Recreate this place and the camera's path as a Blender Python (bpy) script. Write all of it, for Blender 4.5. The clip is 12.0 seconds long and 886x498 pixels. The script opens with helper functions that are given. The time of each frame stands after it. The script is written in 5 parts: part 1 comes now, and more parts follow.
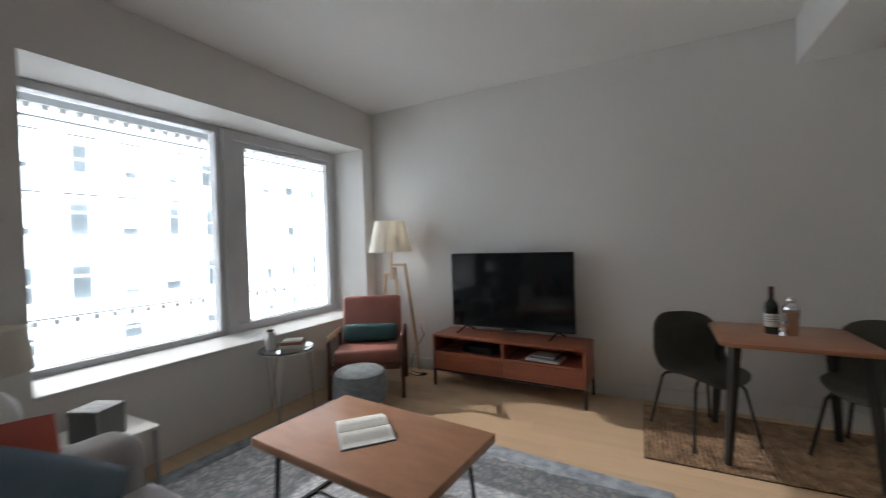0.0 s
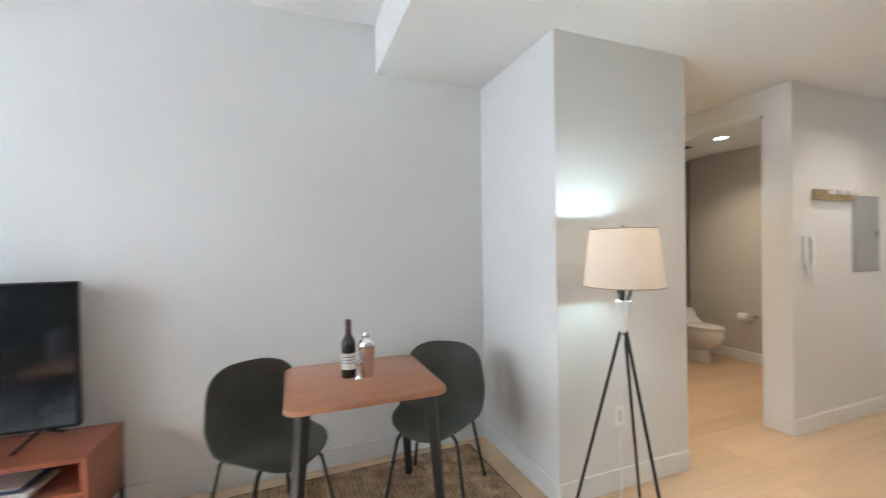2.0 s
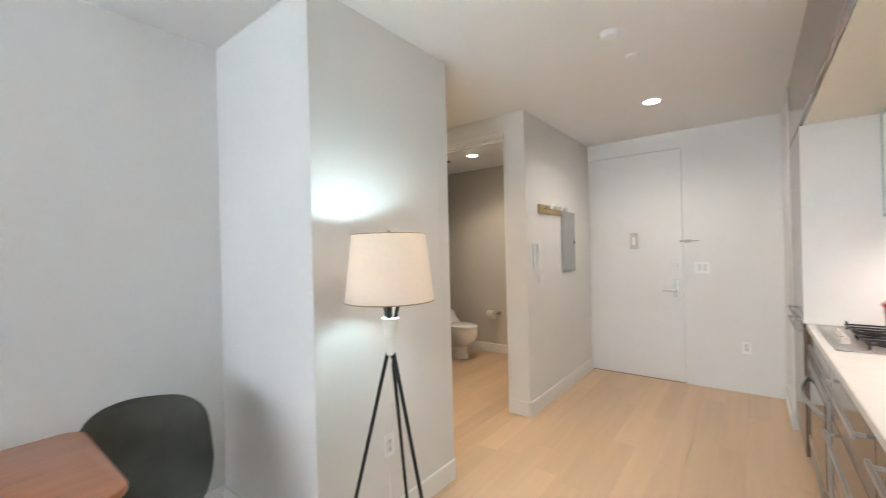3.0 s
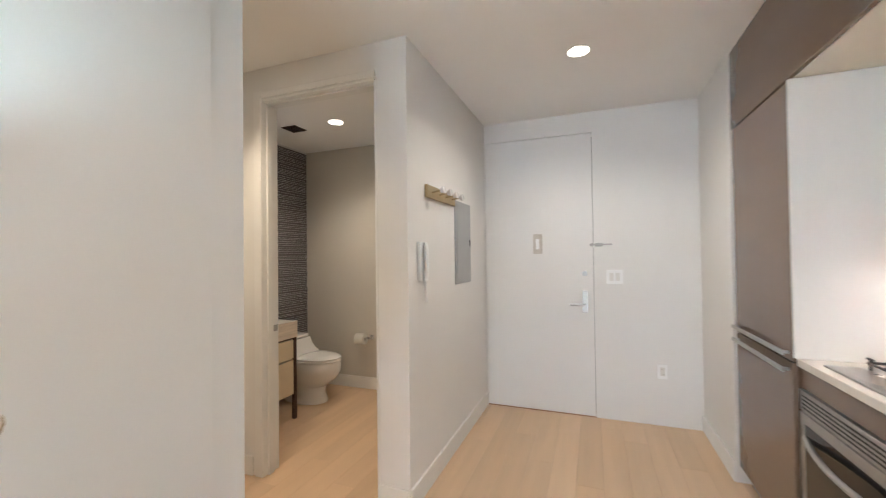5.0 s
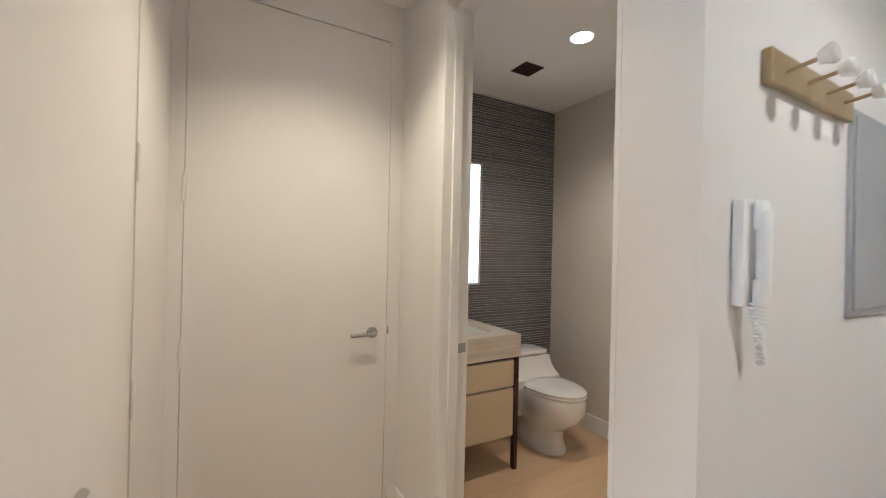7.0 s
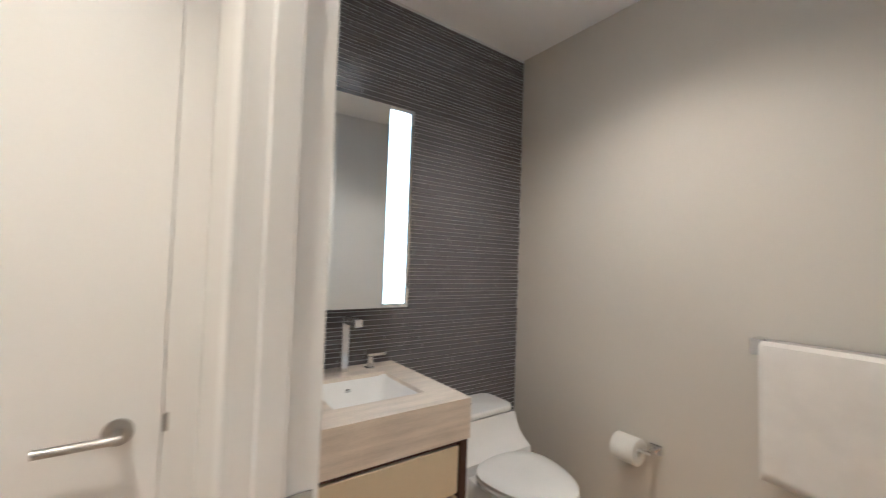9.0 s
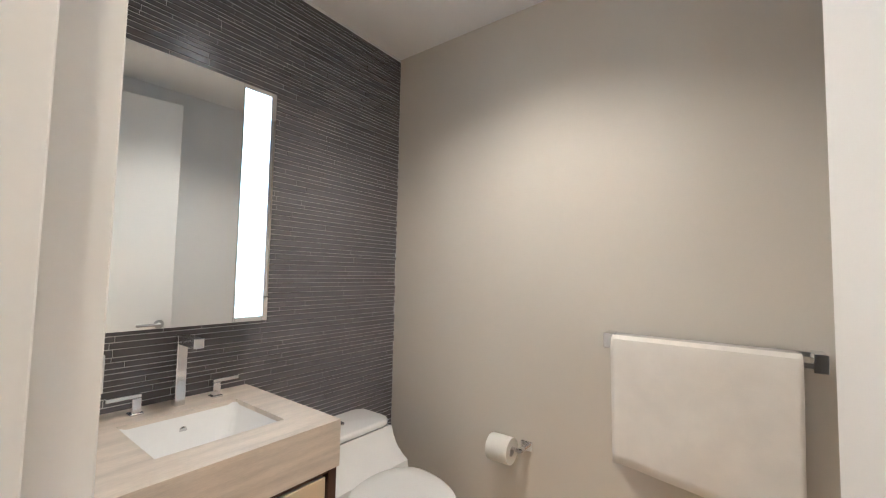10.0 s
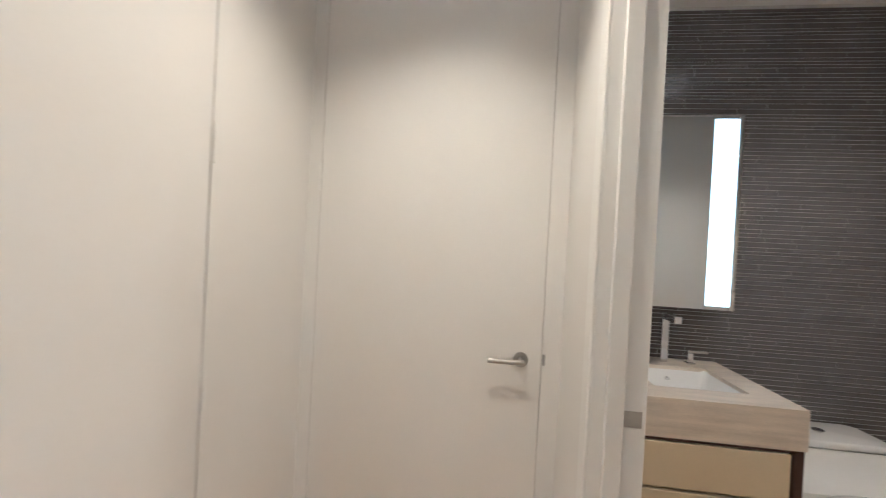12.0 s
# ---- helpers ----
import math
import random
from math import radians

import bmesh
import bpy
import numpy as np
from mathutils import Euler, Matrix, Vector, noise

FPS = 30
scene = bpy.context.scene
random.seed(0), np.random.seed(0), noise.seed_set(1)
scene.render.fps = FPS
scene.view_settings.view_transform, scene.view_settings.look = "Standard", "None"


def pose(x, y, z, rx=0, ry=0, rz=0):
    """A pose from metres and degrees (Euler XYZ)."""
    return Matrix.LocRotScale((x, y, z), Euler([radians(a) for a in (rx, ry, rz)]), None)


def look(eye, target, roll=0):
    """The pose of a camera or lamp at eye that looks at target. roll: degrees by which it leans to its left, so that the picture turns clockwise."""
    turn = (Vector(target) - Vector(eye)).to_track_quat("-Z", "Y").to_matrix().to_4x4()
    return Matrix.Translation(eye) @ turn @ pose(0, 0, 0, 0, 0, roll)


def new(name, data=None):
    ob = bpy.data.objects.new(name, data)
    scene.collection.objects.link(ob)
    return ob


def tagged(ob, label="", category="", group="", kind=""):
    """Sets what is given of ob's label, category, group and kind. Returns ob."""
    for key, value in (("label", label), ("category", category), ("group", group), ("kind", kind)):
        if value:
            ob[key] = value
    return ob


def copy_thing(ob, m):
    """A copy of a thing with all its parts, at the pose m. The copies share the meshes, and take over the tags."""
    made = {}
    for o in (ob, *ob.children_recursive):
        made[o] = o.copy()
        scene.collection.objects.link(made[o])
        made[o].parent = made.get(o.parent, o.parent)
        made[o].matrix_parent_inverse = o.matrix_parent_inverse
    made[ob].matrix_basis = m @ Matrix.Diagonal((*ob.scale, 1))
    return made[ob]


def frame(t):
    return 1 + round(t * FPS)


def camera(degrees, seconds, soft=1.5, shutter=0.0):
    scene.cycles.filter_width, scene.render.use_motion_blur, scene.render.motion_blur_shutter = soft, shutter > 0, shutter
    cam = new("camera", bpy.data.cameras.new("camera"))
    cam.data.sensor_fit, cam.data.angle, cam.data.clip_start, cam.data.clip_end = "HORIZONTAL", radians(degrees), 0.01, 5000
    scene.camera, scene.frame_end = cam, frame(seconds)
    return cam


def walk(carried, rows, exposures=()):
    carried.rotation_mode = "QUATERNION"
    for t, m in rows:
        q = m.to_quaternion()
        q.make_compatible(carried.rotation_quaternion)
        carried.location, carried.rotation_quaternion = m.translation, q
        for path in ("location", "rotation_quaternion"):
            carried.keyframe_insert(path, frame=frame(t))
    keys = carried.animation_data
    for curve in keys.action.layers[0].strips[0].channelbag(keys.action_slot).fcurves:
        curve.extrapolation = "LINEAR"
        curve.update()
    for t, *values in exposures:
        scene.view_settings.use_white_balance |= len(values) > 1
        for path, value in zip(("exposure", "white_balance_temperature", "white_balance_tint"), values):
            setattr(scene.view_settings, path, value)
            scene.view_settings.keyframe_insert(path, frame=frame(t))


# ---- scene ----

# ---- the camera and its walk ----
cam = camera(96.4, 12.0, soft=1.1, shutter=0.3)


def eye_row(t, x, y, z, yaw, pitch, roll):
    y0, p0 = radians(yaw), radians(pitch)
    ahead = Vector((-math.sin(y0) * math.cos(p0), math.cos(y0) * math.cos(p0), math.sin(p0)))
    here = Vector((x, y, z))
    return (t, look(here, here + ahead, roll))


PATH = [
    (0.0, -1.676, -2.806, 1.361, 28.21, -0.87, -1.79),
    (0.5, -1.535, -2.543, 1.387, 13.78, -0.76, -1.58),
    (1.0, -1.456, -2.262, 1.384, 5.52, -0.82, -1.11),
    (1.5, -1.388, -1.998, 1.355, -3.33, -0.36, -0.97),
    (2.0, -1.311, -1.754, 1.393, -20.83, -0.3, -0.81),
    (2.5, -1.162, -1.587, 1.4, -38.04, -0.15, -1.4),
    (3.0, -0.981, -1.465, 1.396, -52.09, 0.16, -1.33),
    (3.2, -0.899, -1.412, 1.394, -57.17, 0.26, -1.44),
    (4.8, 0.0, -0.974, 1.374, -71.32, 0.73, -0.9),
    (5.0, 0.117, -0.923, 1.361, -69.19, 0.86, -0.71),
    (5.5, 0.429, -0.786, 1.379, -62.61, 0.97, -0.35),
    (6.0, 0.707, -0.701, 1.337, -51.44, 0.92, 0.02),
    (6.5, 0.966, -0.589, 1.33, -38.1, 0.47, 0.97),
    (7.0, 1.216, -0.415, 1.317, -29.63, 0.19, 1.28),
    (7.2, 1.314, -0.341, 1.325, -28.39, 0.28, 1.48),
    (8.8, 1.873, 0.368, 1.29, -30.76, 1.25, 1.95),
    (9.0, 1.934, 0.391, 1.279, -35.74, 1.91, 1.99),
    (9.5, 2.04, 0.438, 1.281, -48.92, 2.62, 1.16),
    (10.0, 2.028, 0.462, 1.269, -53.02, 3.39, 1.17),
    (10.5, 1.966, 0.469, 1.291, -50.2, 2.87, 1.14),
    (11.0, 1.839, 0.399, 1.286, -30.26, 2.04, 2.35),
    (11.2, 1.81, 0.337, 1.279, -20.39, 1.64, 2.48),
    (11.5, 1.766, 0.226, 1.293, -8.68, 0.39, 2.96),
    (11.8, 1.752, 0.091, 1.29, 0.71, -0.04, 2.92),
    (12.0, 1.767, -0.005, 1.302, 7.24, -0.51, 2.98),
]
EXPO = [(0.0, -1.45, 6150, 9), (0.5, -0.95, 6050, 8), (1.0, -0.2, 6050, 7), (1.5, 0.05, 6200, 7), (2.0, 0.28, 5750, 6), (3.2, 0.34, 5750, 6), (4.8, 0.36, 5700, 7),
        (5.5, 0.28, 5500, 6), (6.5, 0.35, 5600, 7), (7.2, 0.4, 5200, 6), (8.8, 0.72, 5000, 6), (9.5, 0.9, 4950, 6), (10.5, 1.05, 5050, 6), (11.0, 0.88, 5050, 6), (11.5, 0.62, 5000, 6), (12.0, 0.52, 5000, 6)]
walk(cam, [eye_row(*r) for r in PATH], EXPO)

# ---- world, sun and lamps ----
world = bpy.data.worlds.new("sky")
scene.world = world
world.use_nodes = True
wn = world.node_tree.nodes
sky = wn.new("ShaderNodeTexSky")
sky.sky_type, sky.sun_disc = "NISHITA", False
sky.sun_elevation, sky.sun_rotation = radians(30), radians(-85)
wn["Background"].inputs["Strength"].default_value = 0.14
world.node_tree.links.new(sky.outputs[0], wn["Background"].inputs[0])


def lamp(name, kind, energy, colour, m, **more):
    data = bpy.data.lights.new(name, kind)
    data.energy, data.color = energy, colour
    for k, v in more.items():
        if k == "size":
            data.shadow_soft_size = v
        elif k == "angle":
            data.angle = v
        elif k == "cone":
            data.spot_size, data.spot_blend = v, 0.9
    ob = new(name, data)
    ob.matrix_world = m
    return ob


lamp("sun", "SUN", 6.5, (1.0, 0.965, 0.93), look((-10, 0.3, 5.8), (0, 0, 0)), angle=radians(0.6))
WARM = (1.0, 0.85, 0.69)
lamp("hall_spot", "SPOT", 42, WARM, look((2.55, -0.86, 2.49), (2.55, -0.86, 0)), cone=radians(156), size=0.03)
lamp("bath_spot", "SPOT", 40, (1.0, 0.77, 0.54), look((2.92, 1.10, 2.45), (2.92, 1.10, 0)), cone=radians(136), size=0.03)
lamp("alcove_spot", "SPOT", 46, (1.0, 0.75, 0.49), look((1.58, 0.80, 2.49), (1.58, 0.80, 0)), cone=radians(118), size=0.03)
# added fill lamp between living room and hall, no source seen there
lamp("entry_fill_spot", "SPOT", 32, WARM, look((0.6, -1.0, 2.49), (0.6, -1.0, 0)), cone=radians(132), size=0.03)
lamp("floor_lamp_bulb", "POINT", 9.5, (0.80, 1.0, 0.97), pose(0.168, -0.288, 1.385), size=0.035)
lamp("tripod_lamp_bulb", "POINT", 2.3, (1.0, 0.96, 0.9), pose(-4.1, 0.56, 1.45), size=0.04)
for ux in (1.9, 1.2, 0.4):
    lamp("under_cabinet_spot", "SPOT", 24, (1.0, 0.80, 0.66), look((ux, -2.2, 1.515), (ux, -2.2, 0)), cone=radians(145), size=0.03)


# ---- materials ----
def mat(name, colour, rough=0.6, metal=0.0, vary=0.08, scale=6.0, fine=90.0, bump=0.05, stretch=(1, 1, 1), spec=0.5,
        per_object=0.0, emit=None, trans=0.0, subsurf=0.0, alpha=1.0, coat=0.0, depth=0.002):
    """Base colour with stains and grain at two scales, and a fine relief."""
    m = bpy.data.materials.new(name)
    m.use_nodes = True
    nt = m.node_tree
    n, ln = nt.nodes, nt.links
    b = n["Principled BSDF"]
    b.inputs["Roughness"].default_value = rough
    b.inputs["Metallic"].default_value = metal
    b.inputs["Specular IOR Level"].default_value = spec
    b.inputs["Transmission Weight"].default_value = trans
    b.inputs["Coat Weight"].default_value = coat
    co = n.new("ShaderNodeTexCoord")
    mp = n.new("ShaderNodeMapping")
    mp.inputs["Scale"].default_value = stretch
    ln.new(co.outputs["Object"], mp.inputs[0])
    big, small = n.new("ShaderNodeTexNoise"), n.new("ShaderNodeTexNoise")
    big.inputs["Scale"].default_value, small.inputs["Scale"].default_value = scale, fine
    big.inputs["Detail"].default_value, small.inputs["Detail"].default_value = 4, 3
    ln.new(mp.outputs[0], big.inputs["Vector"])
    ln.new(mp.outputs[0], small.inputs["Vector"])
    add = n.new("ShaderNodeMath")
    add.operation = "MULTIPLY_ADD"
    add.inputs[1].default_value = 0.4
    ln.new(small.outputs["Fac"], add.inputs[0])
    ln.new(big.outputs["Fac"], add.inputs[2])
    last = add.outputs[0]
    if per_object:
        info = n.new("ShaderNodeObjectInfo")
        ob_add = n.new("ShaderNodeMath")
        ob_add.operation = "MULTIPLY_ADD"
        ob_add.inputs[1].default_value = per_object
        ln.new(info.outputs["Random"], ob_add.inputs[0])
        ln.new(last, ob_add.inputs[2])
        last = ob_add.outputs[0]
        shift = n.new("ShaderNodeVectorMath")
        shift.operation = "ADD"
        comb = n.new("ShaderNodeCombineXYZ")
        mul = n.new("ShaderNodeMath")
        mul.operation = "MULTIPLY"
        mul.inputs[1].default_value = 37.0
        ln.new(info.outputs["Random"], mul.inputs[0])
        ln.new(mul.outputs[0], comb.inputs[0])
        ln.new(mul.outputs[0], comb.inputs[2])
        ln.new(co.outputs["Object"], shift.inputs[0])
        ln.new(comb.outputs[0], shift.inputs[1])
        ln.new(shift.outputs[0], mp.inputs[0])
    ramp = n.new("ShaderNodeMapRange")
    ramp.inputs["From Min"].default_value = 0.45
    ramp.inputs["From Max"].default_value = 0.95 + per_object
    ramp.inputs["To Min"].default_value, ramp.inputs["To Max"].default_value = 1 - vary, 1 + vary
    ln.new(last, ramp.inputs[0])
    mix = n.new("ShaderNodeVectorMath")
    mix.operation = "SCALE"
    mix.inputs[0].default_value = colour[:3]
    ln.new(ramp.outputs[0], mix.inputs["Scale"])
    ln.new(mix.outputs[0], b.inputs["Base Color"])
    if bump:
        bp = n.new("ShaderNodeBump")
        bp.inputs["Strength"].default_value = bump
        bp.inputs["Distance"].default_value = depth
        ln.new(small.outputs["Fac"], bp.inputs["Height"])
        ln.new(bp.outputs[0], b.inputs["Normal"])
    if emit:
        b.inputs["Emission Color"].default_value = (*emit[:3], 1)
        b.inputs["Emission Strength"].default_value = emit[3]
    return m


paint = mat("wall_paint", (0.76, 0.745, 0.72), 0.75, vary=0.02, scale=1.5, fine=220, bump=0.06, depth=0.001)
bath_paint = mat("bathroom_paint", (0.61, 0.565, 0.49), 0.7, vary=0.025, scale=1.5, fine=220, bump=0.06, depth=0.001)
ceil_paint = mat("ceiling_paint", (0.84, 0.83, 0.81), 0.85, vary=0.02, scale=1.2, fine=200, bump=0.05, depth=0.001)
trim_paint = mat("trim_paint", (0.78, 0.77, 0.745), 0.45, vary=0.02, scale=3, fine=120, bump=0.03, depth=0.001)
door_paint = mat("door_paint", (0.77, 0.755, 0.73), 0.45, vary=0.02, scale=2, fine=150, bump=0.03, depth=0.001)
oak = mat("oak_plank", (0.61, 0.43, 0.268), 0.36, vary=0.12, scale=1.6, fine=40, bump=0.05, stretch=(0.8, 9, 9), per_object=0.55, depth=0.001)
cherry = mat("cherry_wood", (0.27, 0.085, 0.045), 0.34, vary=0.17, scale=2.5, fine=30, bump=0.06, stretch=(1, 12, 12), depth=0.001)
table_wood = mat("dining_table_wood", (0.38, 0.165, 0.085), 0.32, vary=0.14, scale=2.5, fine=30, bump=0.05, stretch=(1.5, 8, 8), depth=0.001)
walnut = mat("walnut_wood", (0.31, 0.155, 0.085), 0.40, vary=0.16, scale=3.0, fine=34, bump=0.08, stretch=(2.0, 5, 5), depth=0.001)
ash = mat("ash_wood", (0.62, 0.46, 0.30), 0.5, vary=0.15, scale=4, fine=40, bump=0.06, stretch=(8, 8, 1), depth=0.001)
dark_arm = mat("stained_beech", (0.15, 0.065, 0.04), 0.45, vary=0.2, scale=4, fine=40, stretch=(8, 8, 1), depth=0.001)
black_metal = mat("black_metal", (0.018, 0.017, 0.016), 0.42, 0.3, vary=0.2, scale=12, fine=160, bump=0.04, depth=0.001)
black_plastic = mat("black_plastic", (0.012, 0.012, 0.013), 0.3, vary=0.1, scale=10, fine=160, bump=0.02, depth=0.001)
screen_glass = mat("screen_glass", (0.006, 0.007, 0.008), 0.08, vary=0.05, scale=3, fine=60, bump=0.0, spec=0.5)
shell = mat("charcoal_shell", (0.062, 0.062, 0.050), 0.7, vary=0.15, scale=12, fine=220, bump=0.15, depth=0.001)
salmon = mat("salmon_leather", (0.33, 0.125, 0.095), 0.5, vary=0.12, scale=5, fine=140, bump=0.15, depth=0.001)
teal = mat("teal_fabric", (0.045, 0.105, 0.11), 0.9, vary=0.15, scale=8, fine=260, bump=0.3, depth=0.001)
knit = mat("grey_knit", (0.24, 0.26, 0.27), 0.95, vary=0.25, scale=14, fine=120, bump=0.5, stretch=(1, 1, 3), depth=0.004)
sofa_cloth = mat("grey_sofa_cloth", (0.36, 0.34, 0.335), 0.95, vary=0.1, scale=6, fine=260, bump=0.35, depth=0.001)
blue_cloth = mat("slate_blue_cloth", (0.12, 0.16, 0.20), 0.95, vary=0.12, scale=6, fine=240, bump=0.3, depth=0.001)
red_cloth = mat("brick_red_cloth", (0.42, 0.10, 0.07), 0.95, vary=0.12, scale=6, fine=240, bump=0.3, depth=0.001)
white_ceramic = mat("white_ceramic", (0.80, 0.79, 0.77), 0.12, vary=0.02, scale=6, fine=80, bump=0.0, coat=0.3)
chrome = mat("chrome", (0.75, 0.75, 0.76), 0.14, 1.0, vary=0.05, scale=10, fine=120, bump=0.0)
steel = mat("brushed_steel", (0.42, 0.41, 0.395), 0.42, 1.0, vary=0.08, scale=6, fine=120, bump=0.05, stretch=(1, 12, 12), depth=0.0005)
brass = mat("aged_brass_wood", (0.36, 0.27, 0.14), 0.42, 0.4, vary=0.15, scale=6, fine=90, bump=0.05, depth=0.001)
white_plastic = mat("white_plastic", (0.85, 0.85, 0.84), 0.35, vary=0.02, scale=8, fine=120, bump=0.01)
grey_metal = mat("grey_painted_metal", (0.36, 0.37, 0.38), 0.5, 0.1, vary=0.06, scale=5, fine=180, bump=0.05, depth=0.001)
frame_metal = mat("window_frame_metal", (0.50, 0.50, 0.51), 0.45, 0.2, vary=0.06, scale=5, fine=180, bump=0.04, depth=0.001)
stone_top = mat("veined_stone", (0.64, 0.56, 0.47), 0.28, vary=0.18, scale=3, fine=40, bump=0.02, stretch=(1.5, 9, 14), depth=0.001)
cream = mat("cream_lacquer", (0.62, 0.52, 0.36), 0.35, vary=0.04, scale=4, fine=90, bump=0.01)
soffit_cream = mat("soffit_cream", (0.76, 0.71, 0.60), 0.45, vary=0.03, scale=3, fine=90, bump=0.01)
bronze = mat("bronze_leg", (0.075, 0.042, 0.032), 0.4, 0.5, vary=0.15, scale=8, fine=120, bump=0.03, depth=0.001)
tile_mat = mat("strip_tile", (0.125, 0.117, 0.122), 0.22, vary=0.25, scale=9, fine=130, bump=0.08, stretch=(1, 1, 6), per_object=0.3, depth=0.001)
grout = mat("grout", (0.66, 0.64, 0.62), 0.9, vary=0.1, scale=8, fine=200, bump=0.1, depth=0.001)
towel_cloth = mat("white_terry", (0.76, 0.72, 0.66), 0.95, vary=0.06, scale=10, fine=520, bump=0.35, depth=0.002)
paper = mat("paper", (0.74, 0.72, 0.66), 0.9, vary=0.04, scale=12, fine=200, bump=0.05, depth=0.001)
ink = mat("print_grey", (0.30, 0.30, 0.30), 0.9, vary=0.1, scale=12, fine=200, bump=0)
kitchen_brown = mat("brown_gloss_laminate", (0.155, 0.105, 0.074), 0.12, vary=0.05, scale=1.2, fine=50, bump=0.01, stretch=(1, 6, 6))
quartz = mat("white_quartz", (0.70, 0.66, 0.60), 0.18, vary=0.04, scale=10, fine=200, bump=0.0)
glossy_white = mat("white_gloss_panel", (0.76, 0.74, 0.70), 0.25, vary=0.02, scale=3, fine=90, bump=0.0)
frosted = mat("frosted_glass", (0.74, 0.74, 0.63), 0.3, vary=0.06, scale=5, fine=60, bump=0.0, spec=0.6)
enamel = mat("red_enamel", (0.42, 0.012, 0.014), 0.16, vary=0.1, scale=6, fine=80, bump=0.0, coat=0.5)
iron = mat("cast_iron", (0.015, 0.014, 0.014), 0.55, 0.4, vary=0.2, scale=12, fine=160, bump=0.1, depth=0.001)
oven_glass = mat("oven_glass", (0.012, 0.010, 0.009), 0.06, vary=0.05, scale=4, fine=60, bump=0.0)
book_grey = mat("box_board", (0.07, 0.075, 0.08), 0.7, vary=0.08, scale=6, fine=120, bump=0.05, depth=0.001)
box_grey = mat("grey_card", (0.19, 0.19, 0.19), 0.7, vary=0.06, scale=6, fine=120, bump=0.05, depth=0.001)
book_blue = mat("book_cover_blue", (0.10, 0.16, 0.24), 0.6, vary=0.1, scale=6, fine=120, bump=0.03, depth=0.001)
knob_cream = mat("knob_cream", (0.55, 0.50, 0.44), 0.4, vary=0.06, scale=20, fine=120, bump=0)
dark_gap = mat("dark_gap", (0.02, 0.018, 0.016), 0.9, vary=0.1, bump=0)
wine_glass_dark = mat("bottle_glass", (0.010, 0.014, 0.010), 0.06, vary=0.05, bump=0.0, coat=0.4)
capsule = mat("bottle_capsule", (0.10, 0.02, 0.02), 0.35, vary=0.1, bump=0.0)
label_paper = mat("bottle_label", (0.70, 0.68, 0.62), 0.7, vary=0.03, bump=0.0)
pebble = mat("stone_lamp_base", (0.62, 0.61, 0.59), 0.6, vary=0.1, scale=10, fine=120, bump=0.1)


def glass_mat(name, tint=(1, 1, 1), rough=0.0):
    m = bpy.data.materials.new(name)
    m.use_nodes = True
    b = m.node_tree.nodes["Principled BSDF"]
    b.inputs["Base Color"].default_value = (*tint, 1)
    b.inputs["Transmission Weight"].default_value = 1
    b.inputs["Roughness"].default_value = rough
    b.inputs["IOR"].default_value = 1.45
    return m


clear_glass = glass_mat("clear_glass")
smoke_glass = glass_mat("smoked_glass", (0.75, 0.76, 0.76))
mirror_glass = mat("mirror_glass", (0.86, 0.88, 0.88), 0.015, 1.0, vary=0.0, bump=0.0)


def shade_mat(name, colour, through_colour):
    """A thin cloth that lets lamplight through."""
    m = bpy.data.materials.new(name)
    m.use_nodes = True
    nt = m.node_tree
    n, ln = nt.nodes, nt.links
    out = n["Material Output"]
    n.remove(n["Principled BSDF"])
    d, tr, mx = n.new("ShaderNodeBsdfDiffuse"), n.new("ShaderNodeBsdfTranslucent"), n.new("ShaderNodeMixShader")
    noise_t = n.new("ShaderNodeTexNoise")
    noise_t.inputs["Scale"].default_value = 160
    co = n.new("ShaderNodeTexCoord")
    ln.new(co.outputs["Object"], noise_t.inputs["Vector"])
    sc = n.new("ShaderNodeMapRange")
    sc.inputs["To Min"].default_value, sc.inputs["To Max"].default_value = 0.9, 1.1
    ln.new(noise_t.outputs["Fac"], sc.inputs[0])
    vm = n.new("ShaderNodeVectorMath")
    vm.operation = "SCALE"
    vm.inputs[0].default_value = colour
    ln.new(sc.outputs[0], vm.inputs["Scale"])
    ln.new(vm.outputs[0], d.inputs[0])
    tr.inputs[0].default_value = (*through_colour, 1)
    mx.inputs[0].default_value = 0.45
    ln.new(d.outputs[0], mx.inputs[1])
    ln.new(tr.outputs[0], mx.inputs[2])
    ln.new(mx.outputs[0], out.inputs[0])
    return m


linen_shade = shade_mat("linen_shade", (0.80, 0.76, 0.70), (0.86, 0.685, 0.555))
white_shade = shade_mat("white_shade", (0.82, 0.81, 0.77), (0.86, 0.80, 0.70))


def emit_mat(name, colour, strength):
    return mat(name, (0.8, 0.8, 0.8), 0.6, vary=0.0, bump=0, emit=(*colour, strength))


spot_glow = emit_mat("downlight_glow", (1.0, 0.86, 0.68), 14)
strip_glow = emit_mat("mirror_light_glow", (0.74, 0.92, 1.0), 2.6)
bulb_glow = emit_mat("bulb_glow", (0.9, 1.0, 0.96), 18)


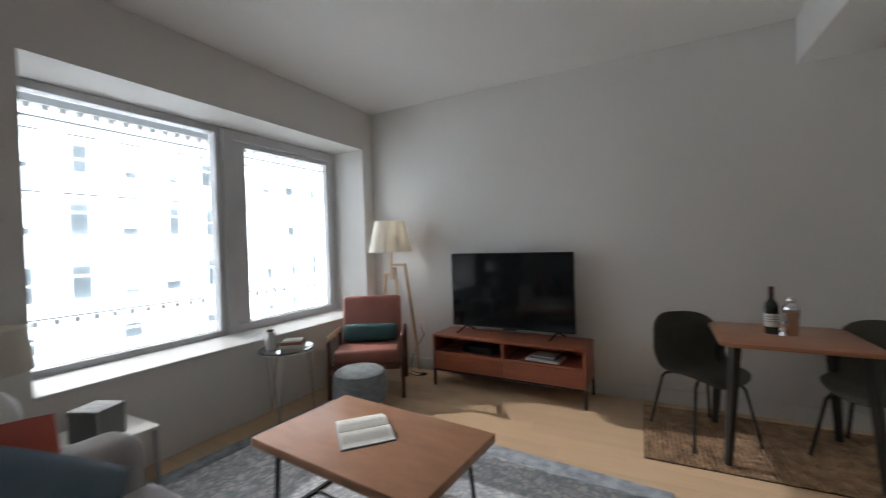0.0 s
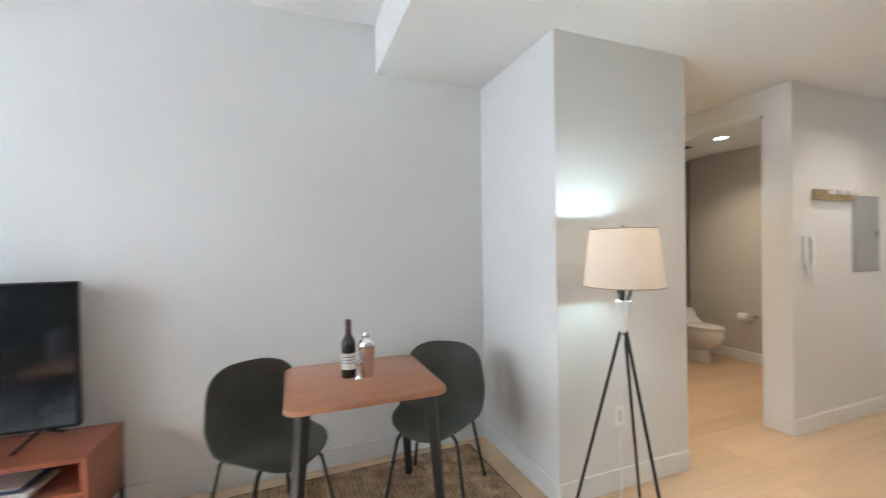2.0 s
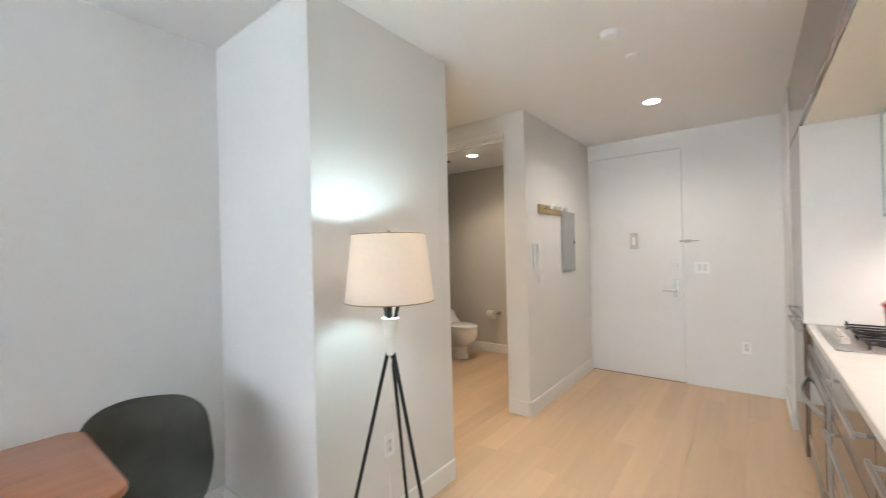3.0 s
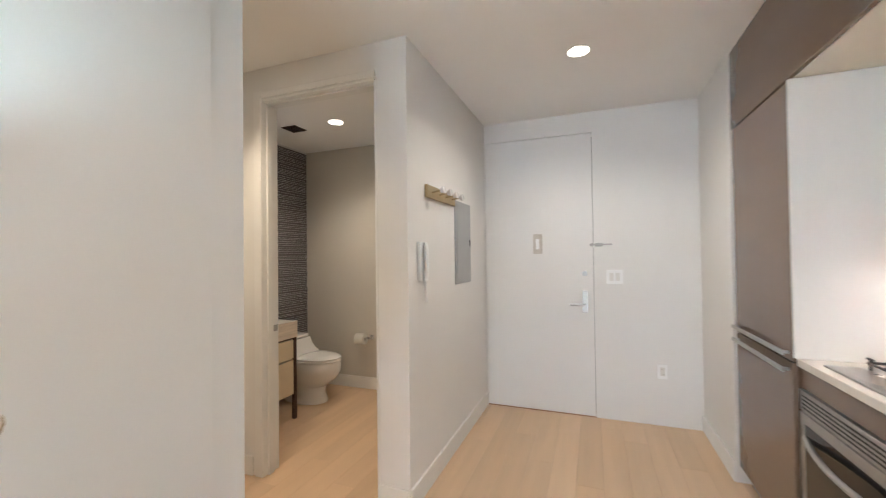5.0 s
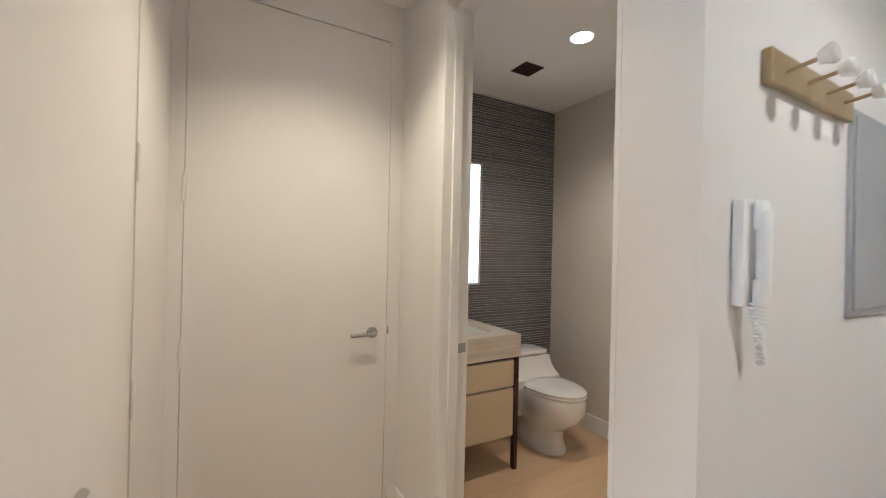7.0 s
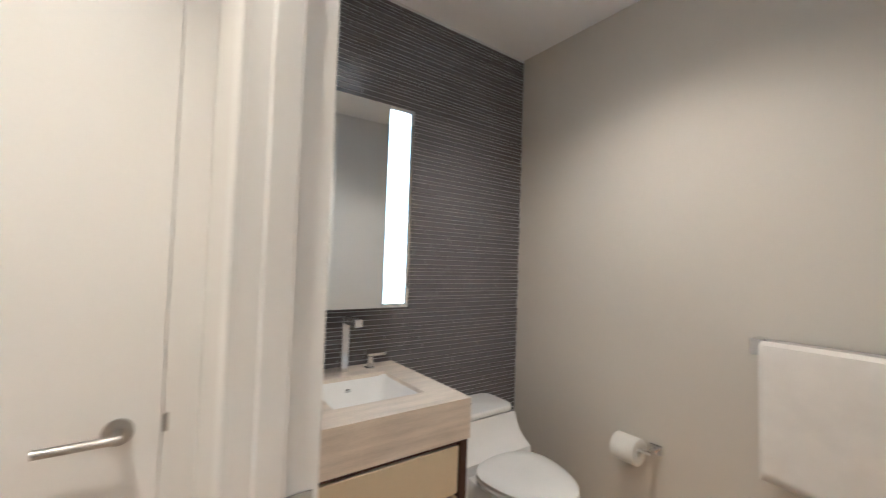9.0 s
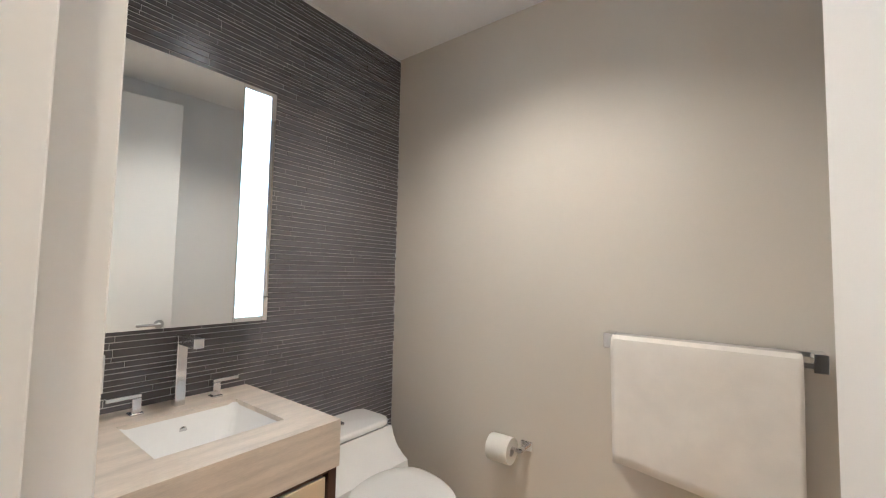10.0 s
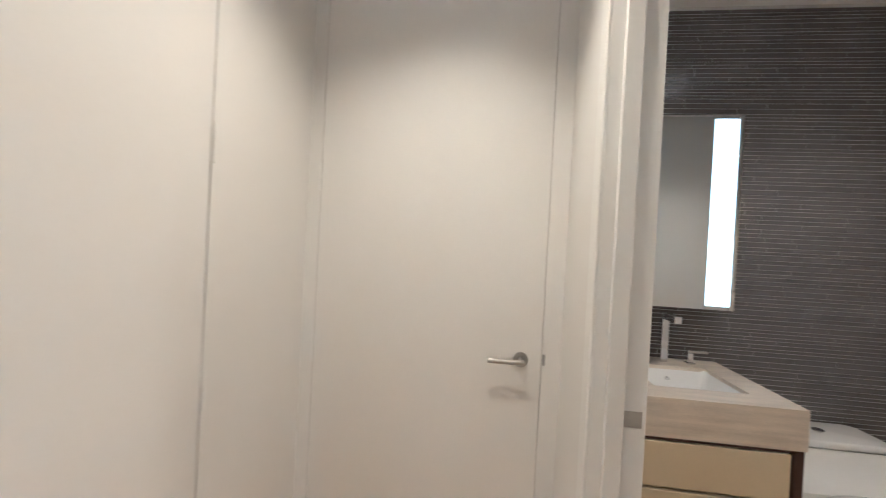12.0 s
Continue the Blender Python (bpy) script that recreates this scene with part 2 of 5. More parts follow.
def rug_mat(name):
    """A faded blue-grey oriental rug: worn medallion scrolls on a pale ground."""
    m = mat(name, (0.68, 0.68, 0.68), 0.98, vary=0.2, scale=3, fine=180, bump=0.5, depth=0.003)
    nt = m.node_tree
    n, ln = nt.nodes, nt.links
    b = n["Principled BSDF"]
    base = b.inputs["Base Color"].links[0].from_socket
    co = n.new("ShaderNodeTexCoord")
    warp = n.new("ShaderNodeTexNoise")
    warp.inputs["Scale"].default_value = 9
    vo = n.new("ShaderNodeTexVoronoi")
    vo.feature = "DISTANCE_TO_EDGE"
    vo.inputs["Scale"].default_value = 13
    wmix = n.new("ShaderNodeVectorMath")
    wmix.operation = "MULTIPLY_ADD"
    wmix.inputs[1].default_value = (0.25, 0.25, 0.25)
    ln.new(co.outputs["Object"], warp.inputs["Vector"])
    ln.new(warp.outputs["Color"], wmix.inputs[0])
    ln.new(co.outputs["Object"], wmix.inputs[2])
    ln.new(wmix.outputs[0], vo.inputs["Vector"])
    wear = n.new("ShaderNodeTexNoise")
    wear.inputs["Scale"].default_value = 16
    wear.inputs["Detail"].default_value = 6
    ln.new(co.outputs["Object"], wear.inputs["Vector"])
    r1 = n.new("ShaderNodeMapRange")
    r1.inputs["From Min"].default_value, r1.inputs["From Max"].default_value = 0.0, 0.16
    ln.new(vo.outputs["Distance"], r1.inputs[0])
    r2 = n.new("ShaderNodeMapRange")
    r2.inputs["From Min"].default_value, r2.inputs["From Max"].default_value = 0.30, 0.60
    ln.new(wear.outputs["Fac"], r2.inputs[0])
    mul = n.new("ShaderNodeMath")
    mul.operation = "MULTIPLY"
    ln.new(r1.outputs[0], mul.inputs[0])
    ln.new(r2.outputs[0], mul.inputs[1])
    mixc = n.new("ShaderNodeMix")
    mixc.data_type = "RGBA"
    mixc.inputs["A"].default_value = (0.33, 0.36, 0.40, 1)
    ln.new(base, mixc.inputs["B"])
    ln.new(mul.outputs[0], mixc.inputs["Factor"])
    ln.new(mixc.outputs["Result"], b.inputs["Base Color"])
    return m


rug_blue = rug_mat("faded_blue_rug")
rug_edge = mat("rug_border", (0.30, 0.325, 0.36), 0.98, vary=0.45, scale=14, fine=160, bump=0.5, depth=0.003)
jute_gap = mat("jute_backing", (0.075, 0.048, 0.03), 0.98, vary=0.2, scale=14, fine=120, bump=0.2)
jute = mat("jute_cord", (0.43, 0.28, 0.17), 0.95, vary=0.5, scale=12, fine=120, bump=0.5, depth=0.003)
# the facade materials emit: added glow that stands in for daylight at the windows
facade_stone_glow = mat("glowing_pale_facade", (0.62, 0.60, 0.57), 0.9, vary=0.08, scale=0.6, fine=8, bump=0.1, emit=(0.90, 0.96, 1.0, 17.0))
facade_trim_glow = mat("facade_trim_glow", (0.4, 0.4, 0.38), 0.9, vary=0.08, scale=0.8, fine=8, bump=0.1, emit=(0.9, 0.96, 1.0, 0.9))
facade_pane_glow = mat("facade_pane_glow", (0.2, 0.23, 0.25), 0.3, vary=0.3, scale=0.5, fine=3, bump=0, emit=(0.85, 0.95, 1.0, 0.6))

# ---- building helpers ----
bm_new = bmesh.new


def box(bm, x0, x1, y0, y1, z0, z1, bevel=0.0, seg=1):
    made = bmesh.ops.create_cube(bm, size=1.0)["verts"]
    for v in made:
        v.co = Vector(((x0 + x1) / 2 + v.co.x * (x1 - x0), (y0 + y1) / 2 + v.co.y * (y1 - y0), (z0 + z1) / 2 + v.co.z * (z1 - z0)))
    if bevel:
        edges = list({e for v in made for e in v.link_edges})
        bmesh.ops.bevel(bm, geom=edges, offset=bevel, segments=seg, affect="EDGES", profile=0.5)
    return bm


def rod(bm, a, b, r0, r1=None, n=12):
    """A round bar from a to b, tapered if r1 is given."""
    a, b = Vector(a), Vector(b)
    m = Matrix.Translation((a + b) / 2) @ (b - a).to_track_quat("Z", "Y").to_matrix().to_4x4()
    bmesh.ops.create_cone(bm, cap_ends=True, segments=n, radius1=r0, radius2=r0 if r1 is None else r1, depth=(b - a).length, matrix=m)
    return bm


def bar(bm, a, b, w, h, bevel=0.003):
    """A square bar from a to b."""
    a, b = Vector(a), Vector(b)
    m = Matrix.Translation((a + b) / 2) @ (b - a).to_track_quat("Z", "Y").to_matrix().to_4x4()
    tmp = bmesh.new()
    box(tmp, -w / 2, w / 2, -h / 2, h / 2, -(b - a).length / 2, (b - a).length / 2, bevel)
    tmp.transform(m)
    me = bpy.data.meshes.new("tmp")
    tmp.to_mesh(me)
    bm.from_mesh(me)
    bpy.data.meshes.remove(me)
    tmp.free()
    return bm


def pipe(bm, pts, r, n=10):
    for p, q in zip(pts[:-1], pts[1:]):
        rod(bm, p, q, r, n=n)
    for p in pts[1:-1]:
        bmesh.ops.create_icosphere(bm, subdivisions=1, radius=r * 1.02, matrix=Matrix.Translation(p))
    return bm


def lathe(bm, profile, n=32, centre=(0, 0), sx=1.0, sy=1.0, caps=True):
    """A turned shape from (radius, height) pairs."""
    rings = []
    for r, z in profile:
        rings.append([bm.verts.new((centre[0] + sx * r * math.cos(2 * math.pi * k / n), centre[1] + sy * r * math.sin(2 * math.pi * k / n), z)) for k in range(n)])
    for lo, hi in zip(rings[:-1], rings[1:]):
        for k in range(n):
            bm.faces.new((lo[k], lo[(k + 1) % n], hi[(k + 1) % n], hi[k]))
    if not caps:
        for k in range(n):
            bm.faces.new((rings[-1][k], rings[-1][(k + 1) % n], rings[0][(k + 1) % n], rings[0][k]))
        return bm
    if profile[0][0] > 0.0005:
        bm.faces.new(list(reversed(rings[0])))
    if profile[-1][0] > 0.0005:
        bm.faces.new(rings[-1])
    return bm


def slab(bm, outline, z0, z1, bevel=0.0, seg=2):
    """A flat board of the given outline."""
    vs = [bm.verts.new((x, y, z0)) for x, y in outline]
    f = bm.faces.new(vs)
    got = bmesh.ops.extrude_face_region(bm, geom=[f])["geom"]
    up = [v for v in got if isinstance(v, bmesh.types.BMVert)]
    for v in up:
        v.co.z = z1
    if bevel:
        es = list({e for v in vs + up for e in v.link_edges if abs(e.verts[0].co.z - e.verts[1].co.z) < 1e-6})
        bmesh.ops.bevel(bm, geom=es, offset=bevel, segments=seg, affect="EDGES", profile=0.5)
    bmesh.ops.recalc_face_normals(bm, faces=bm.faces)
    return bm


def round_rect(x0, x1, y0, y1, r, n=6):
    pts = []
    for cx, cy, a0 in ((x1 - r, y1 - r, 0), (x0 + r, y1 - r, 90), (x0 + r, y0 + r, 180), (x1 - r, y0 + r, 270)):
        for k in range(n + 1):
            a = radians(a0 + 90 * k / n)
            pts.append((cx + r * math.cos(a), cy + r * math.sin(a)))
    return pts


def mesh_of(name, bm, material, smooth=False):
    bmesh.ops.recalc_face_normals(bm, faces=bm.faces)
    me = bpy.data.meshes.new(name)
    bm.to_mesh(me)
    bm.free()
    me.materials.append(material)
    if smooth:
        me.shade_smooth()
        me.set_sharp_from_angle(angle=radians(35))
    return me


def part(name, bm, material, parent, label="", smooth=True):
    ob = new(name, mesh_of(name, bm, material, smooth))
    ob.parent = parent
    if label:
        tagged(ob, label=label)
    return ob


def thing(name, x, y, z, rz, label, category, group=""):
    ob = new(name)
    ob.empty_display_size = 0.1
    ob.matrix_world = pose(x, y, z, 0, 0, rz)
    return tagged(ob, label, category, group)


def solid(name, bm, material, label, category, kind="", m=None, smooth=True, group=""):
    ob = new(name, mesh_of(name, bm, material, smooth))
    if m is not None:
        ob.matrix_world = m
    return tagged(ob, label, category, group, kind)


def structure(name, bm, material, label, category, m=None):
    return solid(name, bm, material, label, category, "structure", m, smooth=False)


# ---- the shell of the flat ----
CEIL, HIGH, TOP = 2.545, 2.865, 3.0


def run_matrix(p0, p1):
    return pose(p0[0], p0[1], 0, 0, 0, math.degrees(math.atan2(p1[1] - p0[1], p1[0] - p0[0])))


def wall(name, p0, p1, thick, z1, holes=(), material=None, label="plain white painted plaster wall", z0=0.0):
    """The wall's room side runs from p0 to p1; its body lies to the left. holes: (u0, u1, z0, z1) along it."""
    length = math.dist(p0, p1)
    bm = bmesh.new()
    u = 0.0
    for u0, u1, h0, h1 in sorted(holes):
        box(bm, u, u0, 0, thick, z0, z1)
        if h0 > z0:
            box(bm, u0, u1, 0, thick, z0, h0)
        if h1 < z1:
            box(bm, u0, u1, 0, thick, h1, z1)
        u = u1
    box(bm, u, length, 0, thick, z0, z1)
    return structure(name, bm, material or paint, label, "wall", run_matrix(p0, p1))


def skirting(name, p0, p1, high=0.12, material=None):
    bm = bmesh.new()
    length = math.dist(p0, p1)
    box(bm, 0, length, -0.014, 0, 0.0, high, 0.003)
    return structure(name, bm, material or trim_paint, "white painted wooden baseboard along the wall", "baseboard", run_matrix(p0, p1))


WX, NY = -4.543, 0.87
wall("wall_west", (WX, -4.3), (WX, NY), 0.6, TOP, [(2.28, 5.0, 0.6, 2.43)], label="white plaster wall around a deep window recess")
wall("wall_north", (WX - 0.6, NY), (0.0, NY), 0.15, TOP, label="white plaster wall behind the television")
wall("wall_closet_west", (0.0, NY + 0.15), (0.0, 0.0), 0.1, CEIL)
wall("wall_closet_south", (0.1, 0.0), (0.862, 0.0), 0.1, CEIL, label="white plaster wall behind the tripod floor lamp")
wall("wall_closet_east", (0.962, 0.0), (1.045, 1.45), 0.1, CEIL, [(0.24, 0.96, 0.0, 2.355)], label="white plaster wall with a flush closet door")
wall("wall_alcove", (0.945, 1.45), (2.026, 1.45), 0.12, CEIL, [(0.15, 1.015, 0.0, 2.358)], label="white plaster wall with a flush closed door")
wall("wall_bath_west", (2.026, 2.085), (2.026, 0.003), 0.124, CEIL, [(1.065, 1.9, 0.0, 2.352)], label="white plaster wall with the bathroom doorway")
wall("wall_hall", (2.15, 0.003), (3.645, 0.003), 0.142, CEIL, label="white plaster wall of the entrance hall")
wall("wall_entrance", (3.645, 0.145), (3.645, -1.79), 0.15, CEIL, [(0.15, 1.067, 0.0, 2.372)], label="white plaster wall with the entrance door")
wall("wall_hall_south", (3.645, -1.69), (2.93, -1.69), 0.1, CEIL)
wall("wall_kitchen_return", (2.93, -1.79), (2.93, -2.35), 0.1, CEIL)
wall("wall_kitchen", (3.03, -2.35), (-0.8, -2.35), 0.12, CEIL, label="white wall behind the kitchen counter")
wall("wall_south_return", (-0.8, -2.47), (-0.8, -4.3), 0.12, TOP)
wall("wall_south", (-0.68, -4.3), (WX - 0.6, -4.3), 0.12, TOP)
wall("wall_bath_east", (3.66, 2.085), (3.66, 0.145), 0.135, CEIL, material=bath_paint, label="warm beige painted bathroom wall")
wall("wall_bath_north", (2.15, 2.025), (3.66, 2.025), 0.096, CEIL, material=grout, label="bathroom wall behind dark strip tiles")

structure("ceiling", box(bmesh.new(), WX - 0.6, -0.775, -4.42, NY + 0.15, HIGH, TOP), ceil_paint, "high white plaster ceiling of the living room", "ceiling")
structure("ceiling_low", box(bmesh.new(), -0.775, 3.8, -4.42, 2.2, CEIL, TOP), ceil_paint, "dropped white plaster ceiling over hall and kitchen", "ceiling")
structure("ceiling_bath", box(bmesh.new(), 2.15, 3.66, 0.145, 2.025, 2.50, 2.541), ceil_paint, "white bathroom ceiling", "ceiling")
floor = structure("floor", box(bmesh.new(), WX - 0.02, 3.8, -4.42, 2.1, -0.2, -0.004), mat("floor_joint", (0.22, 0.14, 0.08), 0.8, vary=0.1), "light oak plank floor", "floor")

for nm, a, b in (("baseboard_north", (WX, NY), (0, NY)), ("baseboard_closet_west", (0, NY - 0.015), (0, 0)), ("baseboard_closet_south", (0, 0), (0.962, 0)),
                 ("baseboard_alcove", (1.97, 1.45), (2.026, 1.45)), ("baseboard_bath_west_a", (2.026, 1.434), (2.026, 1.085)), ("baseboard_bath_west_b", (2.026, 0.185), (2.026, 0.003)),
                 ("baseboard_hall", (2.026, 0.003), (3.645, 0.003)), ("baseboard_hall_south", (3.645, -1.69), (2.93, -1.69)),
                 ("baseboard_bath_east", (3.66, 1.97), (3.66, 0.16))):
    skirting(nm, a, b)

# ---- windows, doors and fittings of the shell ----
def opening_frame(name, y0, y1, z0, z1, x, wide, deep, label):
    """A metal window with four frame members and one pane."""
    w = thing(name, x, (y0 + y1) / 2, z0, 0, label, "window")
    tagged(w, kind="structure")
    a, b, h = y0 - (y0 + y1) / 2, y1 - (y0 + y1) / 2, z1 - z0
    part("jamb", box(bmesh.new(), -deep / 2, deep / 2, a, a + wide, 0, h, 0.004), frame_metal, w)
    part("jamb", box(bmesh.new(), -deep / 2, deep / 2, b - wide, b, 0, h, 0.004), frame_metal, w)
    part("head", box(bmesh.new(), -deep / 2, deep / 2, a + wide, b - wide, h - wide, h, 0.004), frame_metal, w)
    part("bottom_rail", box(bmesh.new(), -deep / 2, deep / 2, a + wide, b - wide, 0, wide, 0.004), frame_metal, w)
    pane = part("pane", box(bmesh.new(), -0.004, 0.004, a + wide, b - wide, wide, h - wide), clear_glass, w, "clear window glass", smooth=False)
    pane.visible_shadow = False
    return w


opening_frame("window_1", -2.02, -0.66, 0.604, 2.428, -5.03, 0.06, 0.1, "large fixed window in a grey metal frame")
opening_frame("window_2", -0.66, 0.70, 0.604, 2.428, -5.02, 0.09, 0.12, "window in a broad grey metal frame above the deep sill")
sash = thing("window_sash", -5.0, 0.02, 0.70, 0, "grey metal inner sash of the window", "window sash")
tagged(sash, kind="structure")
for a, b, c, d in ((-0.59, -0.46, -0.004, 1.63), (0.56, 0.588, -0.004, 1.63)):
    part("stile", box(bmesh.new(), -0.03, 0.03, a, b, c, d, 0.004), frame_metal, sash)
part("rail", box(bmesh.new(), -0.03, 0.03, -0.46, 0.56, 1.585, 1.63, 0.004), frame_metal, sash)
structure("window_sill", box(bmesh.new(), -4.965, WX + 0.02, -2.015, 0.695, 0.603, 0.622, 0.004), trim_paint, "deep white painted window sill", "sill")


def lever_set(parent, x, y, z, out, along, mat_=None, plate=False, name="door_handle"):
    """A lever on a round rose. out: the way off the leaf, along: the way the lever points."""
    o, a = Vector(out), Vector(along)
    p = Vector((x, y, z))
    bm = bmesh.new()
    if plate:
        up = Vector((0, 0, 1))
        side = o.cross(up)
        q = p + Vector((0, 0, 0.03))
        c0, c1 = q - side * 0.021 - up * 0.10, q + side * 0.021 + up * 0.085 + o * 0.008
        box(bm, min(c0.x, c1.x), max(c0.x, c1.x), min(c0.y, c1.y), max(c0.y, c1.y), c0.z, c1.z, 0.002)
    else:
        rod(bm, p, p + o * 0.009, 0.027, n=24)
    rod(bm, p, p + o * 0.052, 0.0095, n=14)
    rod(bm, p + o * 0.048 - a * 0.008, p + o * 0.048 + a * 0.118, 0.0088, n=14)
    return part(name, bm, steel, parent, "satin steel lever handle")


def flush_door(name, p0, rz, width, high, label, hinge_at, thick=0.04, front=-1):
    """A plain leaf in its opening. p0: the room-side corner of the opening; the leaf runs along local x."""
    d = thing(name, p0[0], p0[1], 0, rz, label, "door")
    tagged(d, kind="structure")
    part("leaf", box(bmesh.new(), 0.0013, width - 0.0013, 0.003, 0.003 + thick, 0.008, high - 0.004, 0.002), door_paint, d, smooth=False)
    for hz in (0.22, 0.88, 1.54, 2.18):
        bm = bmesh.new()
        rod(bm, (hinge_at, -0.004, hz - 0.05), (hinge_at, -0.004, hz + 0.05), 0.0065, n=10)
        rod(bm, (hinge_at, -0.004, hz + 0.05), (hinge_at, -0.004, hz + 0.056), 0.004, n=8)
        part("hinge", bm, trim_paint, d, "painted butt hinge")
    return d


front = thing("door_1", 3.645, -0.005, 0, -90, "closed white flush entrance door with steel hardware", "door")
tagged(front, kind="structure")
part("leaf", box(bmesh.new(), 0.0025, 0.9145, 0.003, 0.05, 0.008, 2.369, 0.002), door_paint, front, smooth=False)
part("threshold", box(bmesh.new(), 0.0, 0.917, 0.0, 0.15, 0.0, 0.006), walnut, front, smooth=False)
lever_set(front, 0.845, 0.006, 0.93, (0, -1, 0), (-1, 0, 0), plate=True)
bm = rod(bmesh.new(), (0.845, 0.006, 1.19), (0.845, -0.012, 1.19), 0.022, n=20)
part("deadbolt", bm, steel, front, "round steel deadbolt rose")
bm = box(bmesh.new(), 0.425, 0.50, -0.006, 0.006, 1.36, 1.53, 0.002)
part("viewer_plate", bm, knob_cream, front, "small beige door viewer plate")
part("viewer_cover", box(bmesh.new(), 0.448, 0.477, -0.012, -0.006, 1.40, 1.49, 0.002), white_plastic, front)
bm = bmesh.new()
box(bm, 0.93, 0.99, -0.008, 0.0, 1.415, 1.445, 0.002)
rod(bm, (0.9, -0.018, 1.43), (1.06, -0.026, 1.432), 0.006, n=10)
bmesh.ops.create_uvsphere(bm, u_segments=12, v_segments=8, radius=0.012, matrix=Matrix.Translation((0.9, -0.018, 1.43)))
part("door_guard", bm, steel, front, "steel swing bar door guard")

alcove_door = flush_door("door_2", (1.095, 1.45), 0, 0.865, 2.358, "closed white flush door with a steel lever", 0.0)
lever_set(alcove_door, 0.79, 0.003, 0.905, (0, -1, 0), (-1, 0, 0))
part("latch_plate", box(bmesh.new(), 0.866, 0.876, -0.003, 0.004, 0.89, 0.93, 0.001), steel, alcove_door)
turn = math.degrees(math.atan2(1.45, 0.083))
u = Vector((0.083, 1.45)).normalized()
closet = flush_door("door_3", (0.962 + u.x * 0.24, 0.0 + u.y * 0.24), turn, 0.72, 2.355, "closed white flush closet door with a steel lever", 0.72)
lever_set(closet, 0.085, 0.003, 0.905, (0, -1, 0), (1, 0, 0))

# the bathroom door stands open against the wall beside it
bath_door = thing("door_4", 2.154, 0.195, 0, 8.9, "white flush bathroom door standing open", "door")
tagged(bath_door, kind="structure")
part("leaf", box(bmesh.new(), 0.0, 0.81, -0.02, 0.02, 0.008, 2.345, 0.002), door_paint, bath_door, smooth=False)
lever_set(bath_door, 0.745, 0.02, 0.905, (0, 1, 0), (-1, 0, 0))
jamb = thing("door_frame", 2.026, 1.02, 0, 0, "white painted frame of the bathroom doorway", "door frame")
tagged(jamb, kind="structure")
part("jamb", box(bmesh.new(), -0.004, 0.128, -0.016, -0.001, 0, 2.335, 0.002), trim_paint, jamb)
part("jamb", box(bmesh.new(), 0.0, 0.124, -0.834, -0.819, 0, 2.335, 0.001), trim_paint, jamb)
part("head", box(bmesh.new(), -0.004, 0.128, -0.819, -0.016, 2.335, 2.351, 0.002), trim_paint, jamb)
part("stop", box(bmesh.new(), 0.03, 0.072, -0.030, -0.016, 0, 2.321, 0.002), trim_paint, jamb)
part("stop", box(bmesh.new(), 0.03, 0.072, -0.819, -0.806, 0, 2.321, 0.002), trim_paint, jamb)
part("stop_head", box(bmesh.new(), 0.03, 0.072, -0.806, -0.03, 2.321, 2.335, 0.002), trim_paint, jamb)
part("casing", box(bmesh.new(), -0.012, -0.001, -0.016, 0.045, 0, 2.396, 0.003), trim_paint, jamb)
part("casing_head", box(bmesh.new(), -0.012, -0.001, -0.83, -0.016, 2.351, 2.39, 0.003), trim_paint, jamb)
part("strike_plate", box(bmesh.new(), 0.076, 0.118, -0.0185, -0.016, 0.885, 0.925, 0.001), steel, jamb, "small steel strike plate")


def wall_plate(name, x, y, z, rz, w, h, label, cat, slots):
    p = thing(name, x, y, z, rz, label, cat)
    part("plate", box(bmesh.new(), -w / 2, w / 2, -0.006, 0, -h / 2, h / 2, 0.002), white_plastic, p)
    for k in range(slots):
        cx = (k - (slots - 1) / 2) * 0.046
        part("rocker" if cat == "switch" else "socket", box(bmesh.new(), cx - 0.016, cx + 0.016, -0.009, -0.006, -0.033, 0.033, 0.002), glossy_white, p)
    if cat == "outlet":
        for s in (-0.018, 0.018):
            bm = bmesh.new()
            for dx in (-0.006, 0.006):
                box(bm, dx - 0.001, dx + 0.001, -0.0096, -0.0088, s - 0.005, s + 0.005)
            part("slot", bm, dark_gap, p, smooth=False)
    return p


wall_plate("light_switch", 3.645, -1.08, 1.165, -90, 0.125, 0.115, "white double rocker switch plate on the wall", "switch", 2)
wall_plate("wall_outlet", 3.645, -1.412, 0.424, -90, 0.072, 0.115, "white outlet plate on the entrance wall", "outlet", 1)
wall_plate("wall_outlet", 0.415, 0.0, 0.42, 0, 0.072, 0.115, "white outlet plate behind the floor lamp", "outlet", 1)
wall_plate("wall_outlet", -3.94, NY, 0.459, 0, 0.072, 0.115, "white outlet plate beside the television stand", "outlet", 1)

rail = thing("coat_rack", 2.256, 0.003, 1.702, 0, "brass-toned coat rail with white knob pegs", "coat rack")
part("board", box(bmesh.new(), 0, 0.50, -0.02, 0, 0, 0.078, 0.003), brass, rail)
for k in range(4):
    px = 0.075 + k * 0.117
    peg = part("peg", rod(bmesh.new(), (px, -0.02, 0.038), (px, -0.078, 0.046), 0.005, n=10), brass, rail)
    bm = bmesh.new()
    rod(bm, (px, -0.074, 0.0455), (px, -0.098, 0.049), 0.013, 0.0235, n=20)
    rod(bm, (px, -0.098, 0.049), (px, -0.104, 0.050), 0.0235, 0.019, n=20)
    part("knob", bm, white_ceramic, peg, "white ceramic knob")

